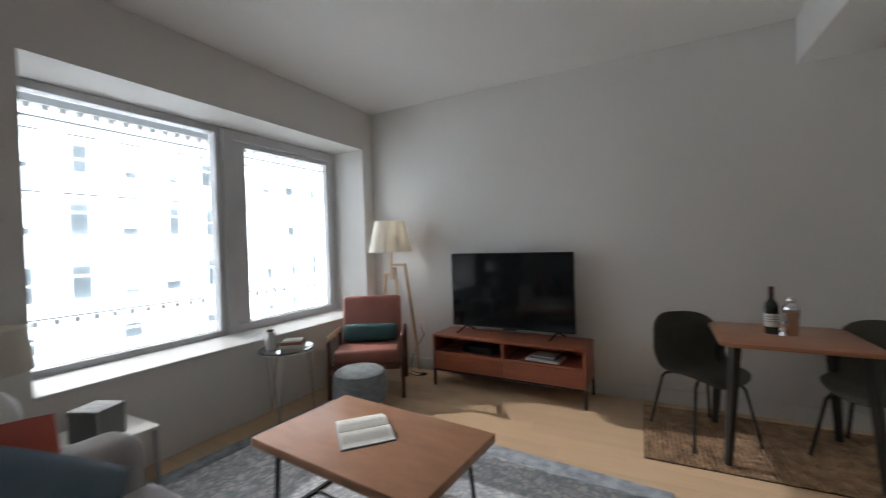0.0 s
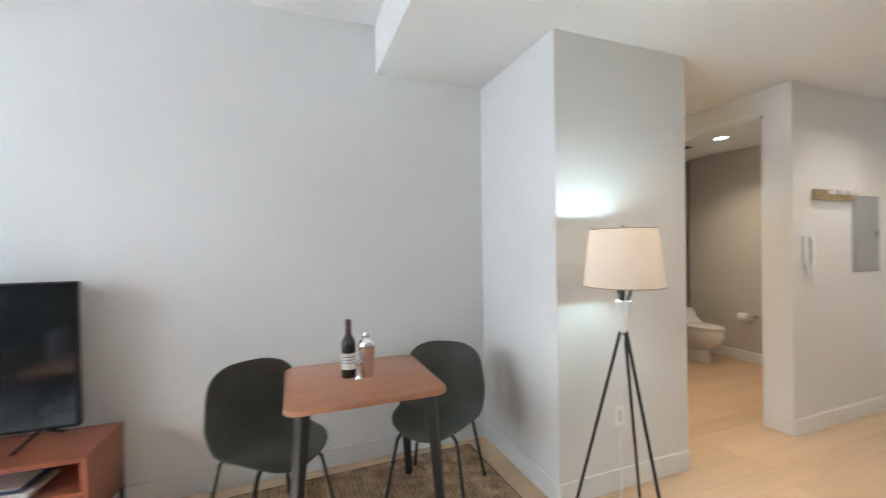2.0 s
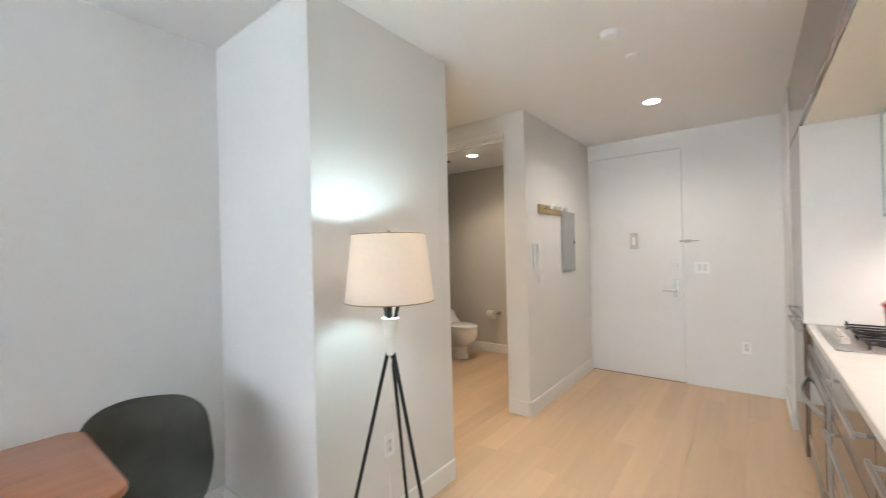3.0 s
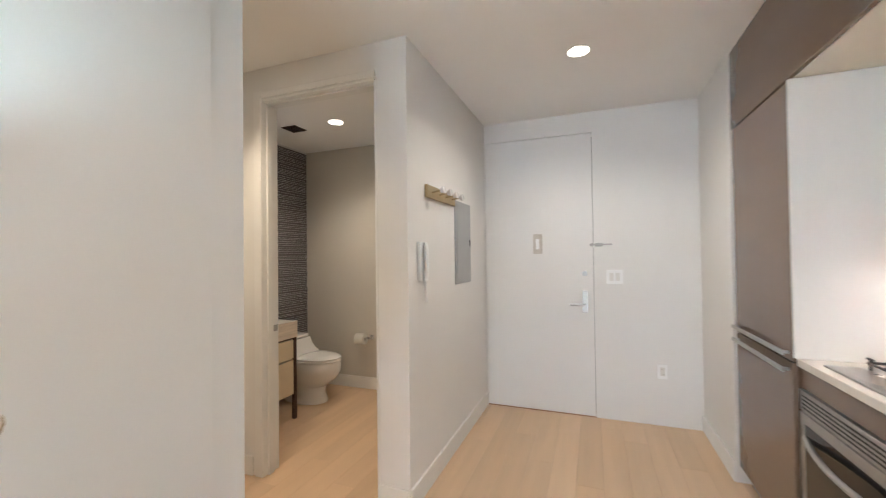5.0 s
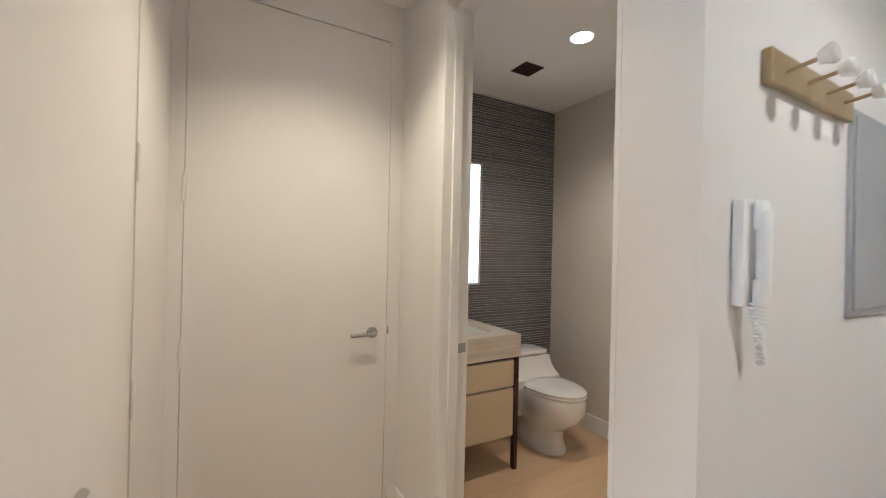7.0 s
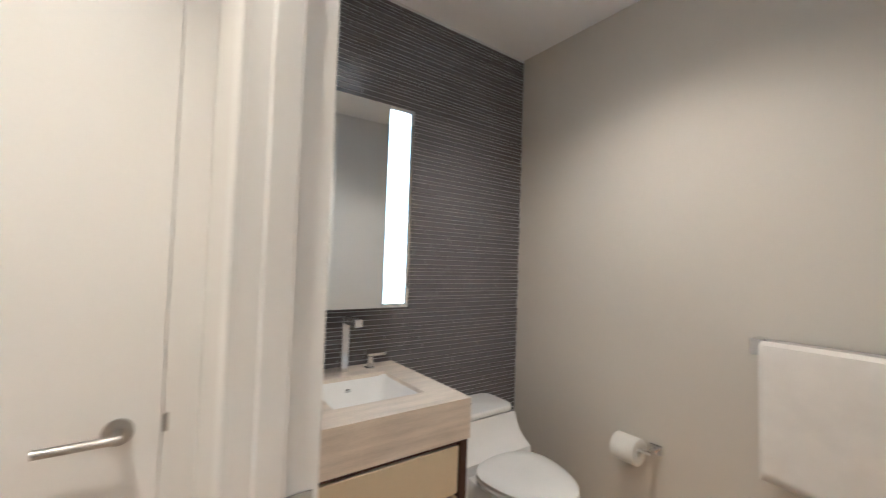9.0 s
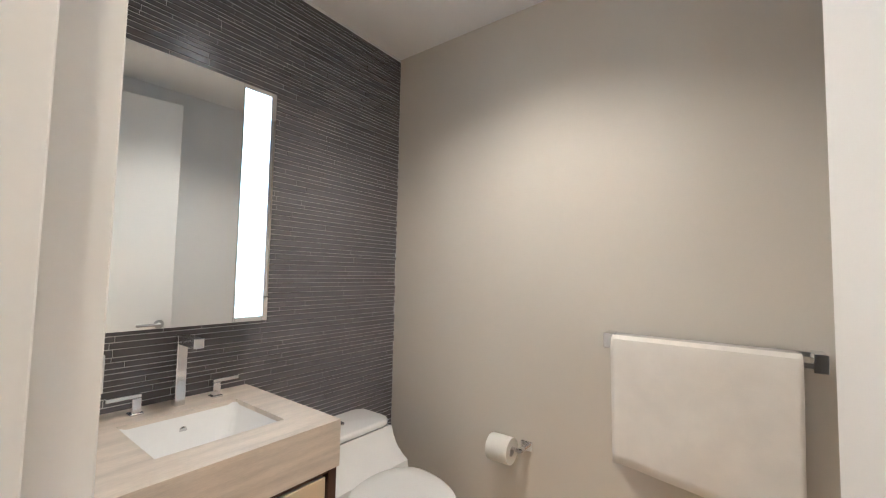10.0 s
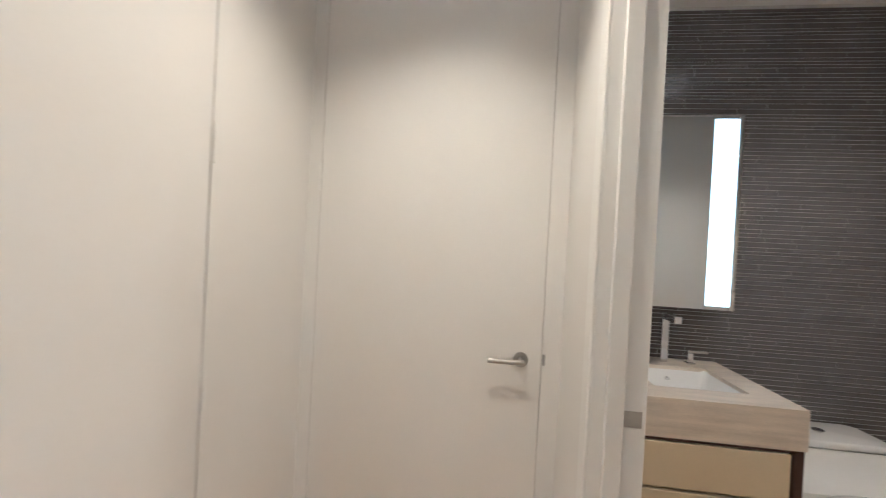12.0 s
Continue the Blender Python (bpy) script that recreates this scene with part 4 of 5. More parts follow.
def cushion(bm, w, h, t, n=14, m=None):
    """A stuffed pillow: thick in the middle, thin at its seams, pinched at the corners."""
    tops = []
    for sgn in (1, -1):
        rows = []
        for i in range(n + 1):
            rw = []
            for k in range(n + 1):
                u, v = -1 + 2 * i / n, -1 + 2 * k / n
                pinch = 1 - 0.06 * (abs(u * v)) ** 2 + 0.02 * abs(u * v)
                d = ((1 - u ** 4) * (1 - v ** 4)) ** 0.55 * t / 2
                d += 0.006 * noise.noise((u * 2.3, v * 2.3, sgn * 2.0)) * (1 - u * u) * (1 - v * v)
                rw.append(bm.verts.new((u * w / 2 * pinch, sgn * d, v * h / 2 * pinch)))
            rows.append(rw)
        for a, b in zip(rows[:-1], rows[1:]):
            for k in range(n):
                bm.faces.new((a[k], a[k + 1], b[k + 1], b[k]) if sgn > 0 else (a[k], b[k], b[k + 1], a[k + 1]))
    bmesh.ops.remove_doubles(bm, verts=bm.verts, dist=0.0006)
    if m is not None:
        bm.transform(m)
    return bm


solid("lumbar_pillow", cushion(bmesh.new(), 0.52, 0.17, 0.13), teal, "long teal lumbar pillow on the armchair", "pillow",
      m=pose(-4.09, 0.16, 0, 0, 0, 31) @ pose(0, 0.085, 0.515, -14))

# knitted pouf
pf = thing("pouf", -3.83, -0.30, 0, 0, "grey knitted round pouf on short wooden legs", "pouf")
prof = [(0.0, 0.095), (0.16, 0.09), (0.20, 0.105), (0.218, 0.15), (0.222, 0.22), (0.218, 0.29), (0.20, 0.335), (0.16, 0.358), (0.08, 0.367), (0.0, 0.368)]
bm = lathe(bmesh.new(), prof, 72)
for v in bm.verts:
    a = math.atan2(v.co.y, v.co.x)
    rr_ = math.hypot(v.co.x, v.co.y)
    if rr_ > 0.01:
        s = 1 + 0.012 * math.sin(a * 36 + v.co.z * 40)
        v.co.x *= s
        v.co.y *= s
part("cover", bm, knit, pf, "chunky grey knit cover")
for k in range(4):
    a = radians(45 + 90 * k)
    part("leg", rod(bmesh.new(), (0.12 * math.cos(a), 0.12 * math.sin(a), 0.095), (0.155 * math.cos(a), 0.155 * math.sin(a), 0.0), 0.016, 0.010, n=10), dark_arm, pf)

# small round glass table with vase and books
gt = thing("side_table", -4.325, -0.60, 0, 10, "round glass side table on steel hairpin legs", "side table")
part("tabletop", lathe(bmesh.new(), [(0.0, 0.545), (0.208, 0.545), (0.212, 0.55), (0.208, 0.555), (0.0, 0.555)], 48), smoke_glass, gt, "smoked glass top")
bm = bmesh.new()
ring = [(0.207 * math.cos(2 * math.pi * k / 40), 0.207 * math.sin(2 * math.pi * k / 40), 0.54) for k in range(41)]
part("rim", pipe(bm, ring, 0.005, 8), chrome, gt)
for k in range(3):
    a = radians(-70 + 120 * k)
    ta, tb, f = a - 0.3, a + 0.3, Vector((0.20 * math.cos(a), 0.20 * math.sin(a), 0.005))
    pts = [(0.19 * math.cos(ta), 0.19 * math.sin(ta), 0.54), f, (0.19 * math.cos(tb), 0.19 * math.sin(tb), 0.54)]
    part("hairpin_leg", pipe(bmesh.new(), pts, 0.005, 8), chrome, gt)
vs = thing("vase", -4.40, -0.69, 0.556, 0, "small white marbled vase on the glass table", "vase")
part("body", lathe(bmesh.new(), [(0.0, 0.0), (0.034, 0.0), (0.042, 0.02), (0.044, 0.08), (0.036, 0.125), (0.024, 0.14), (0.024, 0.16), (0.032, 0.172), (0.028, 0.172), (0.020, 0.155)], 28), white_ceramic, vs)
part("neck_band", lathe(bmesh.new(), [(0.0245, 0.142), (0.026, 0.143), (0.026, 0.158), (0.0245, 0.159)], 24), bronze, vs)
sb = thing("book_stack", -4.28, -0.57, 0.556, 35, "two small pale books on the glass table", "books")
part("book", box(bmesh.new(), -0.09, 0.09, -0.065, 0.065, 0, 0.026, 0.002), paper, sb)
part("book", box(bmesh.new(), -0.085, 0.08, -0.06, 0.06, 0.0265, 0.05, 0.002), salmon, sb)
part("book", box(bmesh.new(), -0.07, 0.075, -0.055, 0.055, 0.0505, 0.064, 0.002), paper, sb)

# sofa with pillows
so_ = thing("sofa", -2.88, -2.41, 0.0095, 0, "grey upholstered sofa with two loose pillows", "sofa")
part("base", box(bmesh.new(), -0.64, 0.66, -0.40, 0.42, 0.12, 0.27, 0.02, 2), sofa_cloth, so_)
for s in (-1, 1):
    part("arm", box(bmesh.new(), min(s * 0.64, s * 0.88), max(s * 0.62, s * 0.88), -0.44, 0.45, 0.10, 0.615, 0.09, 6), sofa_cloth, so_)
    part("seat_cushion", box(bmesh.new(), min(s * 0.003, s * 0.638), max(s * 0.003, s * 0.638), -0.22, 0.455, 0.27, 0.42, 0.035, 3), sofa_cloth, so_)
    bm = box(bmesh.new(), min(s * 0.004, s * 0.634), max(s * 0.004, s * 0.634), -0.08, 0.08, 0, 0.40, 0.05, 3)
    bm.transform(pose(0, -0.29, 0.42, 10))
    part("back_cushion", bm, sofa_cloth, so_)
    for t in (-0.36, 0.36):
        part("leg", rod(bmesh.new(), (s * 0.78, t, 0.10), (s * 0.79, t * 1.03, 0.0), 0.02, 0.014, n=10), dark_arm, so_)
part("backrest", box(bmesh.new(), -0.64, 0.64, -0.50, -0.36, 0.12, 0.76, 0.05, 3), sofa_cloth, so_)
solid("throw_pillow", cushion(bmesh.new(), 0.42, 0.42, 0.15), red_cloth, "brick red square pillow leaning in the sofa corner", "pillow",
      m=pose(-3.47, -2.47, 0.63, -12, 0, 80))
solid("throw_pillow", cushion(bmesh.new(), 0.42, 0.40, 0.15), blue_cloth, "slate blue square pillow leaning on the sofa arm", "pillow",
      m=pose(-3.30, -2.40, 0.575, -28, 0, 84) @ pose(0, 0, 0, 0, 35, 0))

# end table beside the sofa
et = thing("end_table", -4.27, -2.06, 0, 0, "white-topped end table on thin metal legs beside the sofa", "side table")
part("tabletop", box(bmesh.new(), -0.20, 0.20, -0.42, 0.40, 0.40, 0.42, 0.003), glossy_white, et)
for sx in (-1, 1):
    for yy in (-0.405, 0.385):
        part("leg", box(bmesh.new(), sx * 0.185 - 0.01, sx * 0.185 + 0.01, yy - 0.01, yy + 0.01, 0, 0.399, 0.002), steel, et)
bx = thing("storage_box", -4.21, -1.88, 0.42, 22, "grey cardboard box with dark lettering on its lid", "box")
part("body", box(bmesh.new(), -0.085, 0.085, -0.075, 0.075, 0, 0.15, 0.004), box_grey, bx)
part("lid", box(bmesh.new(), -0.088, 0.088, -0.078, 0.078, 0.135, 0.163, 0.004), box_grey, bx)
bm = bmesh.new()
for k, (w, o) in enumerate(((0.10, 0.02), (0.07, -0.01), (0.05, -0.03))):
    box(bm, -w / 2, w / 2, o - 0.006, o + 0.006, 0.1632, 0.1645)
part("lettering", bm, black_plastic, bx, smooth=False)
tl = thing("table_lamp", -4.27, -2.25, 0.42, 0, "table lamp with a white ball base and cream shade", "table lamp")
bm = lathe(bmesh.new(), [(0.0, 0.0), (0.05, 0.0), (0.055, 0.012), (0.075, 0.08), (0.105, 0.16), (0.115, 0.22), (0.10, 0.285), (0.06, 0.33), (0.02, 0.35), (0.012, 0.36)], 36)
part("base", bm, pebble, tl, "rounded pale ceramic base")
part("shade", lathe(bmesh.new(), [(0.165, 0.43), (0.168, 0.43), (0.145, 0.62), (0.142, 0.62)], 40, caps=False), white_shade, tl, "cream drum shade")
part("stem", rod(bmesh.new(), (0, 0, 0.35), (0, 0, 0.60), 0.007, n=10), steel, tl)

# ---- kitchen ----
fr = thing("tall_fridge_unit", 2.205, -1.70, 0, 0, "tall built-in fridge behind glossy brown panels", "fridge")
part("carcass", box(bmesh.new(), 0.002, 0.70, -0.64, -0.022, 0.10, 2.083), kitchen_brown, fr)
part("upper_door", box(bmesh.new(), 0.004, 0.698, -0.02, 0.0, 0.892, 2.078, 0.002), kitchen_brown, fr)
part("lower_drawer", box(bmesh.new(), 0.004, 0.698, -0.02, 0.0, 0.11, 0.886, 0.002), kitchen_brown, fr)
part("toe_kick", box(bmesh.new(), 0.004, 0.698, -0.6, -0.06, 0, 0.098), black_metal, fr)
for hz in (0.925, 0.852):
    bm = bmesh.new()
    box(bm, 0.02, 0.68, 0.022, 0.032, hz - 0.010, hz + 0.010, 0.002)
    for px in (0.04, 0.66):
        box(bm, px - 0.006, px + 0.006, 0.0, 0.022, hz - 0.006, hz + 0.006)
    part("handle", bm, steel, fr, "long steel bar handle")
structure("kitchen_side_panel", box(bmesh.new(), 2.183, 2.201, -2.348, -1.70, 0.912, 2.083), glossy_white, "white gloss side panel beside the fridge", "panel")
structure("kitchen_bulkhead", box(bmesh.new(), -0.68, 2.93, -1.72, -1.70, 2.087, CEIL - 0.002), kitchen_brown, "glossy brown bulkhead panel above the kitchen", "bulkhead")
structure("kitchen_soffit", box(bmesh.new(), -0.68, 2.93, -2.348, -1.722, 2.087, 2.11), soffit_cream, "cream underside of the kitchen bulkhead", "soffit")
structure("backsplash", box(bmesh.new(), -0.68, 2.181, -2.349, -2.338, 0.912, 1.52), glossy_white, "white gloss backsplash", "backsplash")
solid("worktop", box(bmesh.new(), -0.68, 2.203, -2.337, -1.712, 0.876, 0.91, 0.003), quartz, "pale quartz kitchen worktop", "worktop")


def bar_handle(parent, x0, x1, y, z):
    bm = bmesh.new()
    box(bm, x0, x1, y + 0.024, y + 0.036, z - 0.009, z + 0.009, 0.002)
    for px in (x0 + 0.03, x1 - 0.03):
        box(bm, px - 0.005, px + 0.005, y, y + 0.024, z - 0.005, z + 0.005)
    part("handle", bm, steel, parent, "steel bar handle")


def drawer_unit(x0, x1):
    c = thing("base_cabinet", x0, -1.722, 0, 0, "glossy brown drawer cabinet with steel bar handles", "cabinet", "kitchen base cabinets")
    w = x1 - x0
    part("carcass", box(bmesh.new(), 0.001, w - 0.001, -0.57, -0.021, 0.10, 0.874), kitchen_brown, c)
    part("toe_kick", box(bmesh.new(), 0.001, w - 0.001, -0.5, -0.06, 0, 0.099), black_metal, c)
    for z0, z1 in ((0.108, 0.372), (0.376, 0.640), (0.644, 0.866)):
        d = part("drawer", box(bmesh.new(), 0.003, w - 0.003, -0.02, 0.0, z0, z1, 0.002), kitchen_brown, c)
        bar_handle(d, 0.08, w - 0.08, 0.0, z1 - 0.05)
    return c


for a, b in ((0.60, 1.414), (-0.04, 0.595), (-0.68, -0.045)):
    drawer_unit(a, b)
ov = thing("oven", 1.418, -1.722, 0, 0, "built-in stainless steel oven under the hob", "oven")
part("body", box(bmesh.new(), 0.002, 0.783, -0.57, -0.021, 0.10, 0.78), black_metal, ov)
part("filler_panel", box(bmesh.new(), 0.002, 0.783, -0.57, 0.0, 0.79, 0.873, 0.002), kitchen_brown, ov)
part("toe_kick", box(bmesh.new(), 0.002, 0.783, -0.5, -0.06, 0, 0.099), black_metal, ov)
part("top_trim", box(bmesh.new(), 0.004, 0.781, -0.02, 0.006, 0.70, 0.785, 0.002), steel, ov)
for k in range(4):
    part("vent_slot", box(bmesh.new(), 0.03, 0.755, 0.0055, 0.0075, 0.714 + k * 0.016, 0.720 + k * 0.016), black_metal, ov, smooth=False)
part("door", box(bmesh.new(), 0.004, 0.781, -0.02, 0.008, 0.19, 0.695, 0.003), steel, ov)
part("window", box(bmesh.new(), 0.055, 0.73, 0.008, 0.0105, 0.27, 0.655), oven_glass, ov, "dark oven glass", smooth=False)
bm = bmesh.new()
pts = [(0.06 + 0.665 * k / 12, 0.012 + 0.05 * math.sin(math.pi * k / 12), 0.60) for k in range(13)]
part("handle", pipe(bm, pts, 0.011, 12), steel, ov, "curved steel handle")
part("lower_vent", box(bmesh.new(), 0.004, 0.781, -0.02, 0.004, 0.11, 0.184, 0.002), steel, ov)

hob = thing("gas_hob", 1.465, -2.225, 0.91, 0, "steel gas hob with black cast iron grates", "hob")
part("plate", box(bmesh.new(), 0.0, 0.61, 0.0, 0.478, 0.001, 0.009, 0.003), steel, hob)
for k in range(5):
    kb = part("knob", lathe(bmesh.new(), [(0.021, 0.009), (0.019, 0.016), (0.0175, 0.036), (0.014, 0.039), (0.0, 0.039)], 20, (0.155 + k * 0.056, 0.428)), knob_cream, hob, "pale control knob")
    part("pointer", box(bmesh.new(), 0.153 + k * 0.056, 0.157 + k * 0.056, 0.428, 0.445, 0.0385, 0.041), black_plastic, kb)
for gx, gy, gr in ((0.16, 0.10, 0.045), (0.16, 0.29, 0.035), (0.44, 0.10, 0.035), (0.44, 0.29, 0.045)):
    part("burner", lathe(bmesh.new(), [(gr, 0.009), (gr, 0.018), (gr * 0.7, 0.024), (0.0, 0.024)], 24, (gx, gy)), iron, hob)
for gx in (0.16, 0.44):
    bm = bmesh.new()
    for yy in (0.02, 0.195, 0.37):
        bar(bm, (gx - 0.125, yy, 0.036), (gx + 0.125, yy, 0.036), 0.009, 0.010)
    for xx in (gx - 0.125, gx - 0.04, gx + 0.04, gx + 0.125):
        bar(bm, (xx, 0.02, 0.036), (xx, 0.37, 0.036), 0.009, 0.010)
    for xx in (gx - 0.12, gx + 0.12):
        for yy in (0.025, 0.195, 0.365):
            bar(bm, (xx, yy, 0.009), (xx, yy, 0.054), 0.009, 0.009)
            bar(bm, (xx - 0.02, yy, 0.05), (xx + 0.02, yy, 0.05), 0.009, 0.008)
    part("grate", bm, iron, hob, "cast iron grate")

pot = thing("casserole_pot", 1.755, -2.065, 0.9645, 0, "oval red enamel casserole pot with its lid on", "pot")
part("pot_body", lathe(bmesh.new(), [(0.0, 0.0), (0.10, 0.0), (0.122, 0.012), (0.135, 0.115), (0.138, 0.12)], 40, sx=1.12, sy=0.88), enamel, pot)
part("lid", lathe(bmesh.new(), [(0.141, 0.121), (0.141, 0.128), (0.12, 0.145), (0.06, 0.162), (0.0, 0.166)], 40, sx=1.12, sy=0.88), enamel, pot)
part("knob", lathe(bmesh.new(), [(0.010, 0.165), (0.009, 0.175), (0.02, 0.182), (0.018, 0.192), (0.0, 0.194)], 20), steel, pot, "steel lid knob")
for s in (-1, 1):
    pts = [(s * 0.145, -0.045, 0.085), (s * 0.185, -0.035, 0.09), (s * 0.188, 0.035, 0.09), (s * 0.145, 0.045, 0.085)]
    part("loop_handle", pipe(bmesh.new(), pts, 0.008, 10), enamel, pot)


def glass_cabinet(x0, x1):
    c = thing("wall_cabinet", x0, -2.03, 1.52, 0, "wall cabinet with frosted glass doors in steel frames", "cabinet", "kitchen wall cabinets")
    w = x1 - x0
    part("carcass", box(bmesh.new(), 0.002, w - 0.002, -0.306, -0.024, 0.0, 0.564), glossy_white, c)
    for a, b in ((0.003, w / 2 - 0.002), (w / 2 + 0.002, w - 0.003)):
        d = part("door", box(bmesh.new(), a + 0.014, b - 0.014, -0.018, -0.006, 0.016, 0.548), frosted, c, "greenish frosted glass", smooth=False)
        bm = bmesh.new()
        for q in ((a, a + 0.014, 0.002, 0.562), (b - 0.014, b, 0.002, 0.562), (a + 0.014, b - 0.014, 0.002, 0.016), (a + 0.014, b - 0.014, 0.548, 0.562)):
            box(bm, q[0], q[1], -0.022, 0.0, q[2], q[3], 0.001)
        part("door_rim", bm, steel, d)
    return c


for a, b in ((1.27, 2.181), (0.30, 1.266), (-0.68, 0.296)):
    glass_cabinet(a, b)
for ux in (1.9, 1.2, 0.4):
    d = thing("cabinet_light", ux, -2.2, 1.52, 0, "small round light under the wall cabinet, lit", "light", "lights under the cabinets")
    part("ring", lathe(bmesh.new(), [(0.026, -0.004), (0.034, -0.004), (0.034, 0.0), (0.026, 0.0)], 24, caps=False), steel, d)
    part("lens", lathe(bmesh.new(), [(0.025, -0.0035), (0.025, -0.001)], 24), spot_glow, d)

# ---- bathroom ----
VX0, VX1, VY0, VY1 = 2.155, 2.83, 1.44, 2.012
van = thing("vanity", VX0, VY0, 0, 0, "bathroom vanity with cream drawers on dark bronze legs", "vanity")
vw, vd = VX1 - VX0, VY1 - VY0
part("cabinet_body", box(bmesh.new(), 0.03, vw - 0.05, 0.02, vd - 0.02, 0.215, 0.672), cream, van)
part("drawer", box(bmesh.new(), 0.028, vw - 0.048, 0.0, 0.018, 0.215, 0.50, 0.002), cream, van)
part("drawer", box(bmesh.new(), 0.028, vw - 0.048, 0.0, 0.018, 0.512, 0.668, 0.002), cream, van)
for lx in (0.004, vw - 0.036):
    for ly in (0.004, vd - 0.036):
        part("leg", box(bmesh.new(), lx, lx + 0.03, ly, ly + 0.03, 0, 0.682, 0.002), bronze, van, "square dark bronze leg")
part("rail", box(bmesh.new(), 0.034, vw - 0.036, 0.006, 0.03, 0.673, 0.682), bronze, van)
SX0, SX1, SY0, SY1 = 0.235, 0.565, 0.125, 0.425
top = thing("countertop", VX0, VY0, 0.683, 0, "thick veined stone vanity top with a sunk white basin", "countertop")
bm = bmesh.new()
for q in ((0, SX0, 0, vd), (SX1, vw, 0, vd), (SX0, SX1, 0, SY0), (SX0, SX1, SY1, vd)):
    box(bm, q[0], q[1], q[2], q[3], 0.0, 0.137)
bmesh.ops.remove_doubles(bm, verts=bm.verts, dist=0.0005)
part("slab", bm, stone_top, top, smooth=False)
bm = bmesh.new()
outer = round_rect(SX0 - 0.004, SX1 + 0.004, SY0 - 0.004, SY1 + 0.004, 0.03, 6)
levels = [(0.0, 0.128), (0.012, 0.11), (0.03, 0.045), (0.055, 0.022), (0.11, 0.018)]
rings = []
for ins, z in levels:
    rings.append([bm.verts.new((x, y, z)) for x, y in round_rect(SX0 - 0.004 + ins, SX1 + 0.004 - ins, SY0 - 0.004 + ins, SY1 + 0.004 - ins, 0.03, 6)])
for lo, hi in zip(rings[:-1], rings[1:]):
    for k in range(len(lo)):
        bm.faces.new((lo[k], lo[(k + 1) % len(lo)], hi[(k + 1) % len(lo)], hi[k]))
bm.faces.new(rings[-1])
part("basin", bm, white_ceramic, top, "white ceramic basin")
part("overflow", rod(bmesh.new(), (0.40, SY1 - 0.011, 0.085), (0.40, SY1 - 0.017, 0.082), 0.011, n=18), chrome, top)
part("drain", lathe(bmesh.new(), [(0.0, 0.0185), (0.02, 0.0185), (0.02, 0.022), (0.0, 0.023)], 20, (0.40, 0.275)), chrome, top)

fx, fy = 2.57, 1.94
fc = thing("faucet", fx, fy, 0.82, 0, "square chrome tall basin tap with two side levers", "faucet")
part("spout_post", box(bmesh.new(), -0.0155, 0.0155, -0.0155, 0.0155, 0.0, 0.228, 0.002), chrome, fc)
part("spout", box(bmesh.new(), -0.0155, 0.0155, -0.135, -0.0157, 0.198, 0.228, 0.002), chrome, fc)
for s in (-1, 1):
    bm = bmesh.new()
    box(bm, s * 0.115 - 0.018, s * 0.115 + 0.018, -0.018, 0.018, 0.0, 0.006, 0.001)
    box(bm, s * 0.115 - 0.012, s * 0.115 + 0.012, -0.012, 0.012, 0.006, 0.05, 0.002)
    box(bm, min(s * 0.103, s * 0.19), max(s * 0.103, s * 0.19), -0.010, 0.010, 0.05, 0.062, 0.002)
    part("lever", bm, chrome, fc, "square chrome lever")

mc = thing("mirror_cabinet", 2.25, 1.898, 1.078, -1.7, "mirror cabinet with a lit vertical light strip", "mirror")
mw, mh = 2.829 - 2.25, 0.862
part("cabinet_box", box(bmesh.new(), 0.0, mw, 0.006, 0.122, 0.0, mh, 0.002), steel, mc, "steel cabinet box")
part("mirror", box(bmesh.new(), 0.001, mw - 0.125, 0.0, 0.006, 0.001, mh - 0.001), mirror_glass, mc, "clear mirror", smooth=False)
part("mirror_edge", box(bmesh.new(), mw - 0.020, mw - 0.001, 0.0, 0.006, 0.001, mh - 0.001), mirror_glass, mc, smooth=False)
part("light_strip", box(bmesh.new(), mw - 0.118, mw - 0.022, -0.0005, 0.005, 0.018, mh - 0.018), strip_glow, mc, "glowing frosted strip", smooth=False)
bm = bmesh.new()
for q in ((mw - 0.1245, mw - 0.119, 0.001, mh - 0.001), (mw - 0.118, mw - 0.021, 0.001, 0.017), (mw - 0.118, mw - 0.021, mh - 0.017, mh - 0.001)):
    box(bm, q[0], q[1], 0.0, 0.006, q[2], q[3])
part("strip_surround", bm, mirror_glass, mc, smooth=False)
wall_plate("wall_outlet", 2.355, 2.015, 0.94, 0, 0.072, 0.115, "white outlet plate on the dark tiles", "outlet", 1)


def loft(bm, rings, n=40):
    """A closed body through egg-shaped rings: (z, cx, cy, rx, front, rear)."""
    got = []
    for z, cx, cy, rx, fr_, re in rings:
        line = []
        for k in range(n):
            a = 2 * math.pi * k / n
            s = math.sin(a)
            line.append(bm.verts.new((cx + rx * math.cos(a), cy + (re if s > 0 else fr_) * s, z)))
        got.append(line)
    for lo, hi in zip(got[:-1], got[1:]):
        for k in range(n):
            bm.faces.new((lo[k], lo[(k + 1) % n], hi[(k + 1) % n], hi[k]))
    bm.faces.new(list(reversed(got[0])))
    bm.faces.new(got[-1])
    return bm


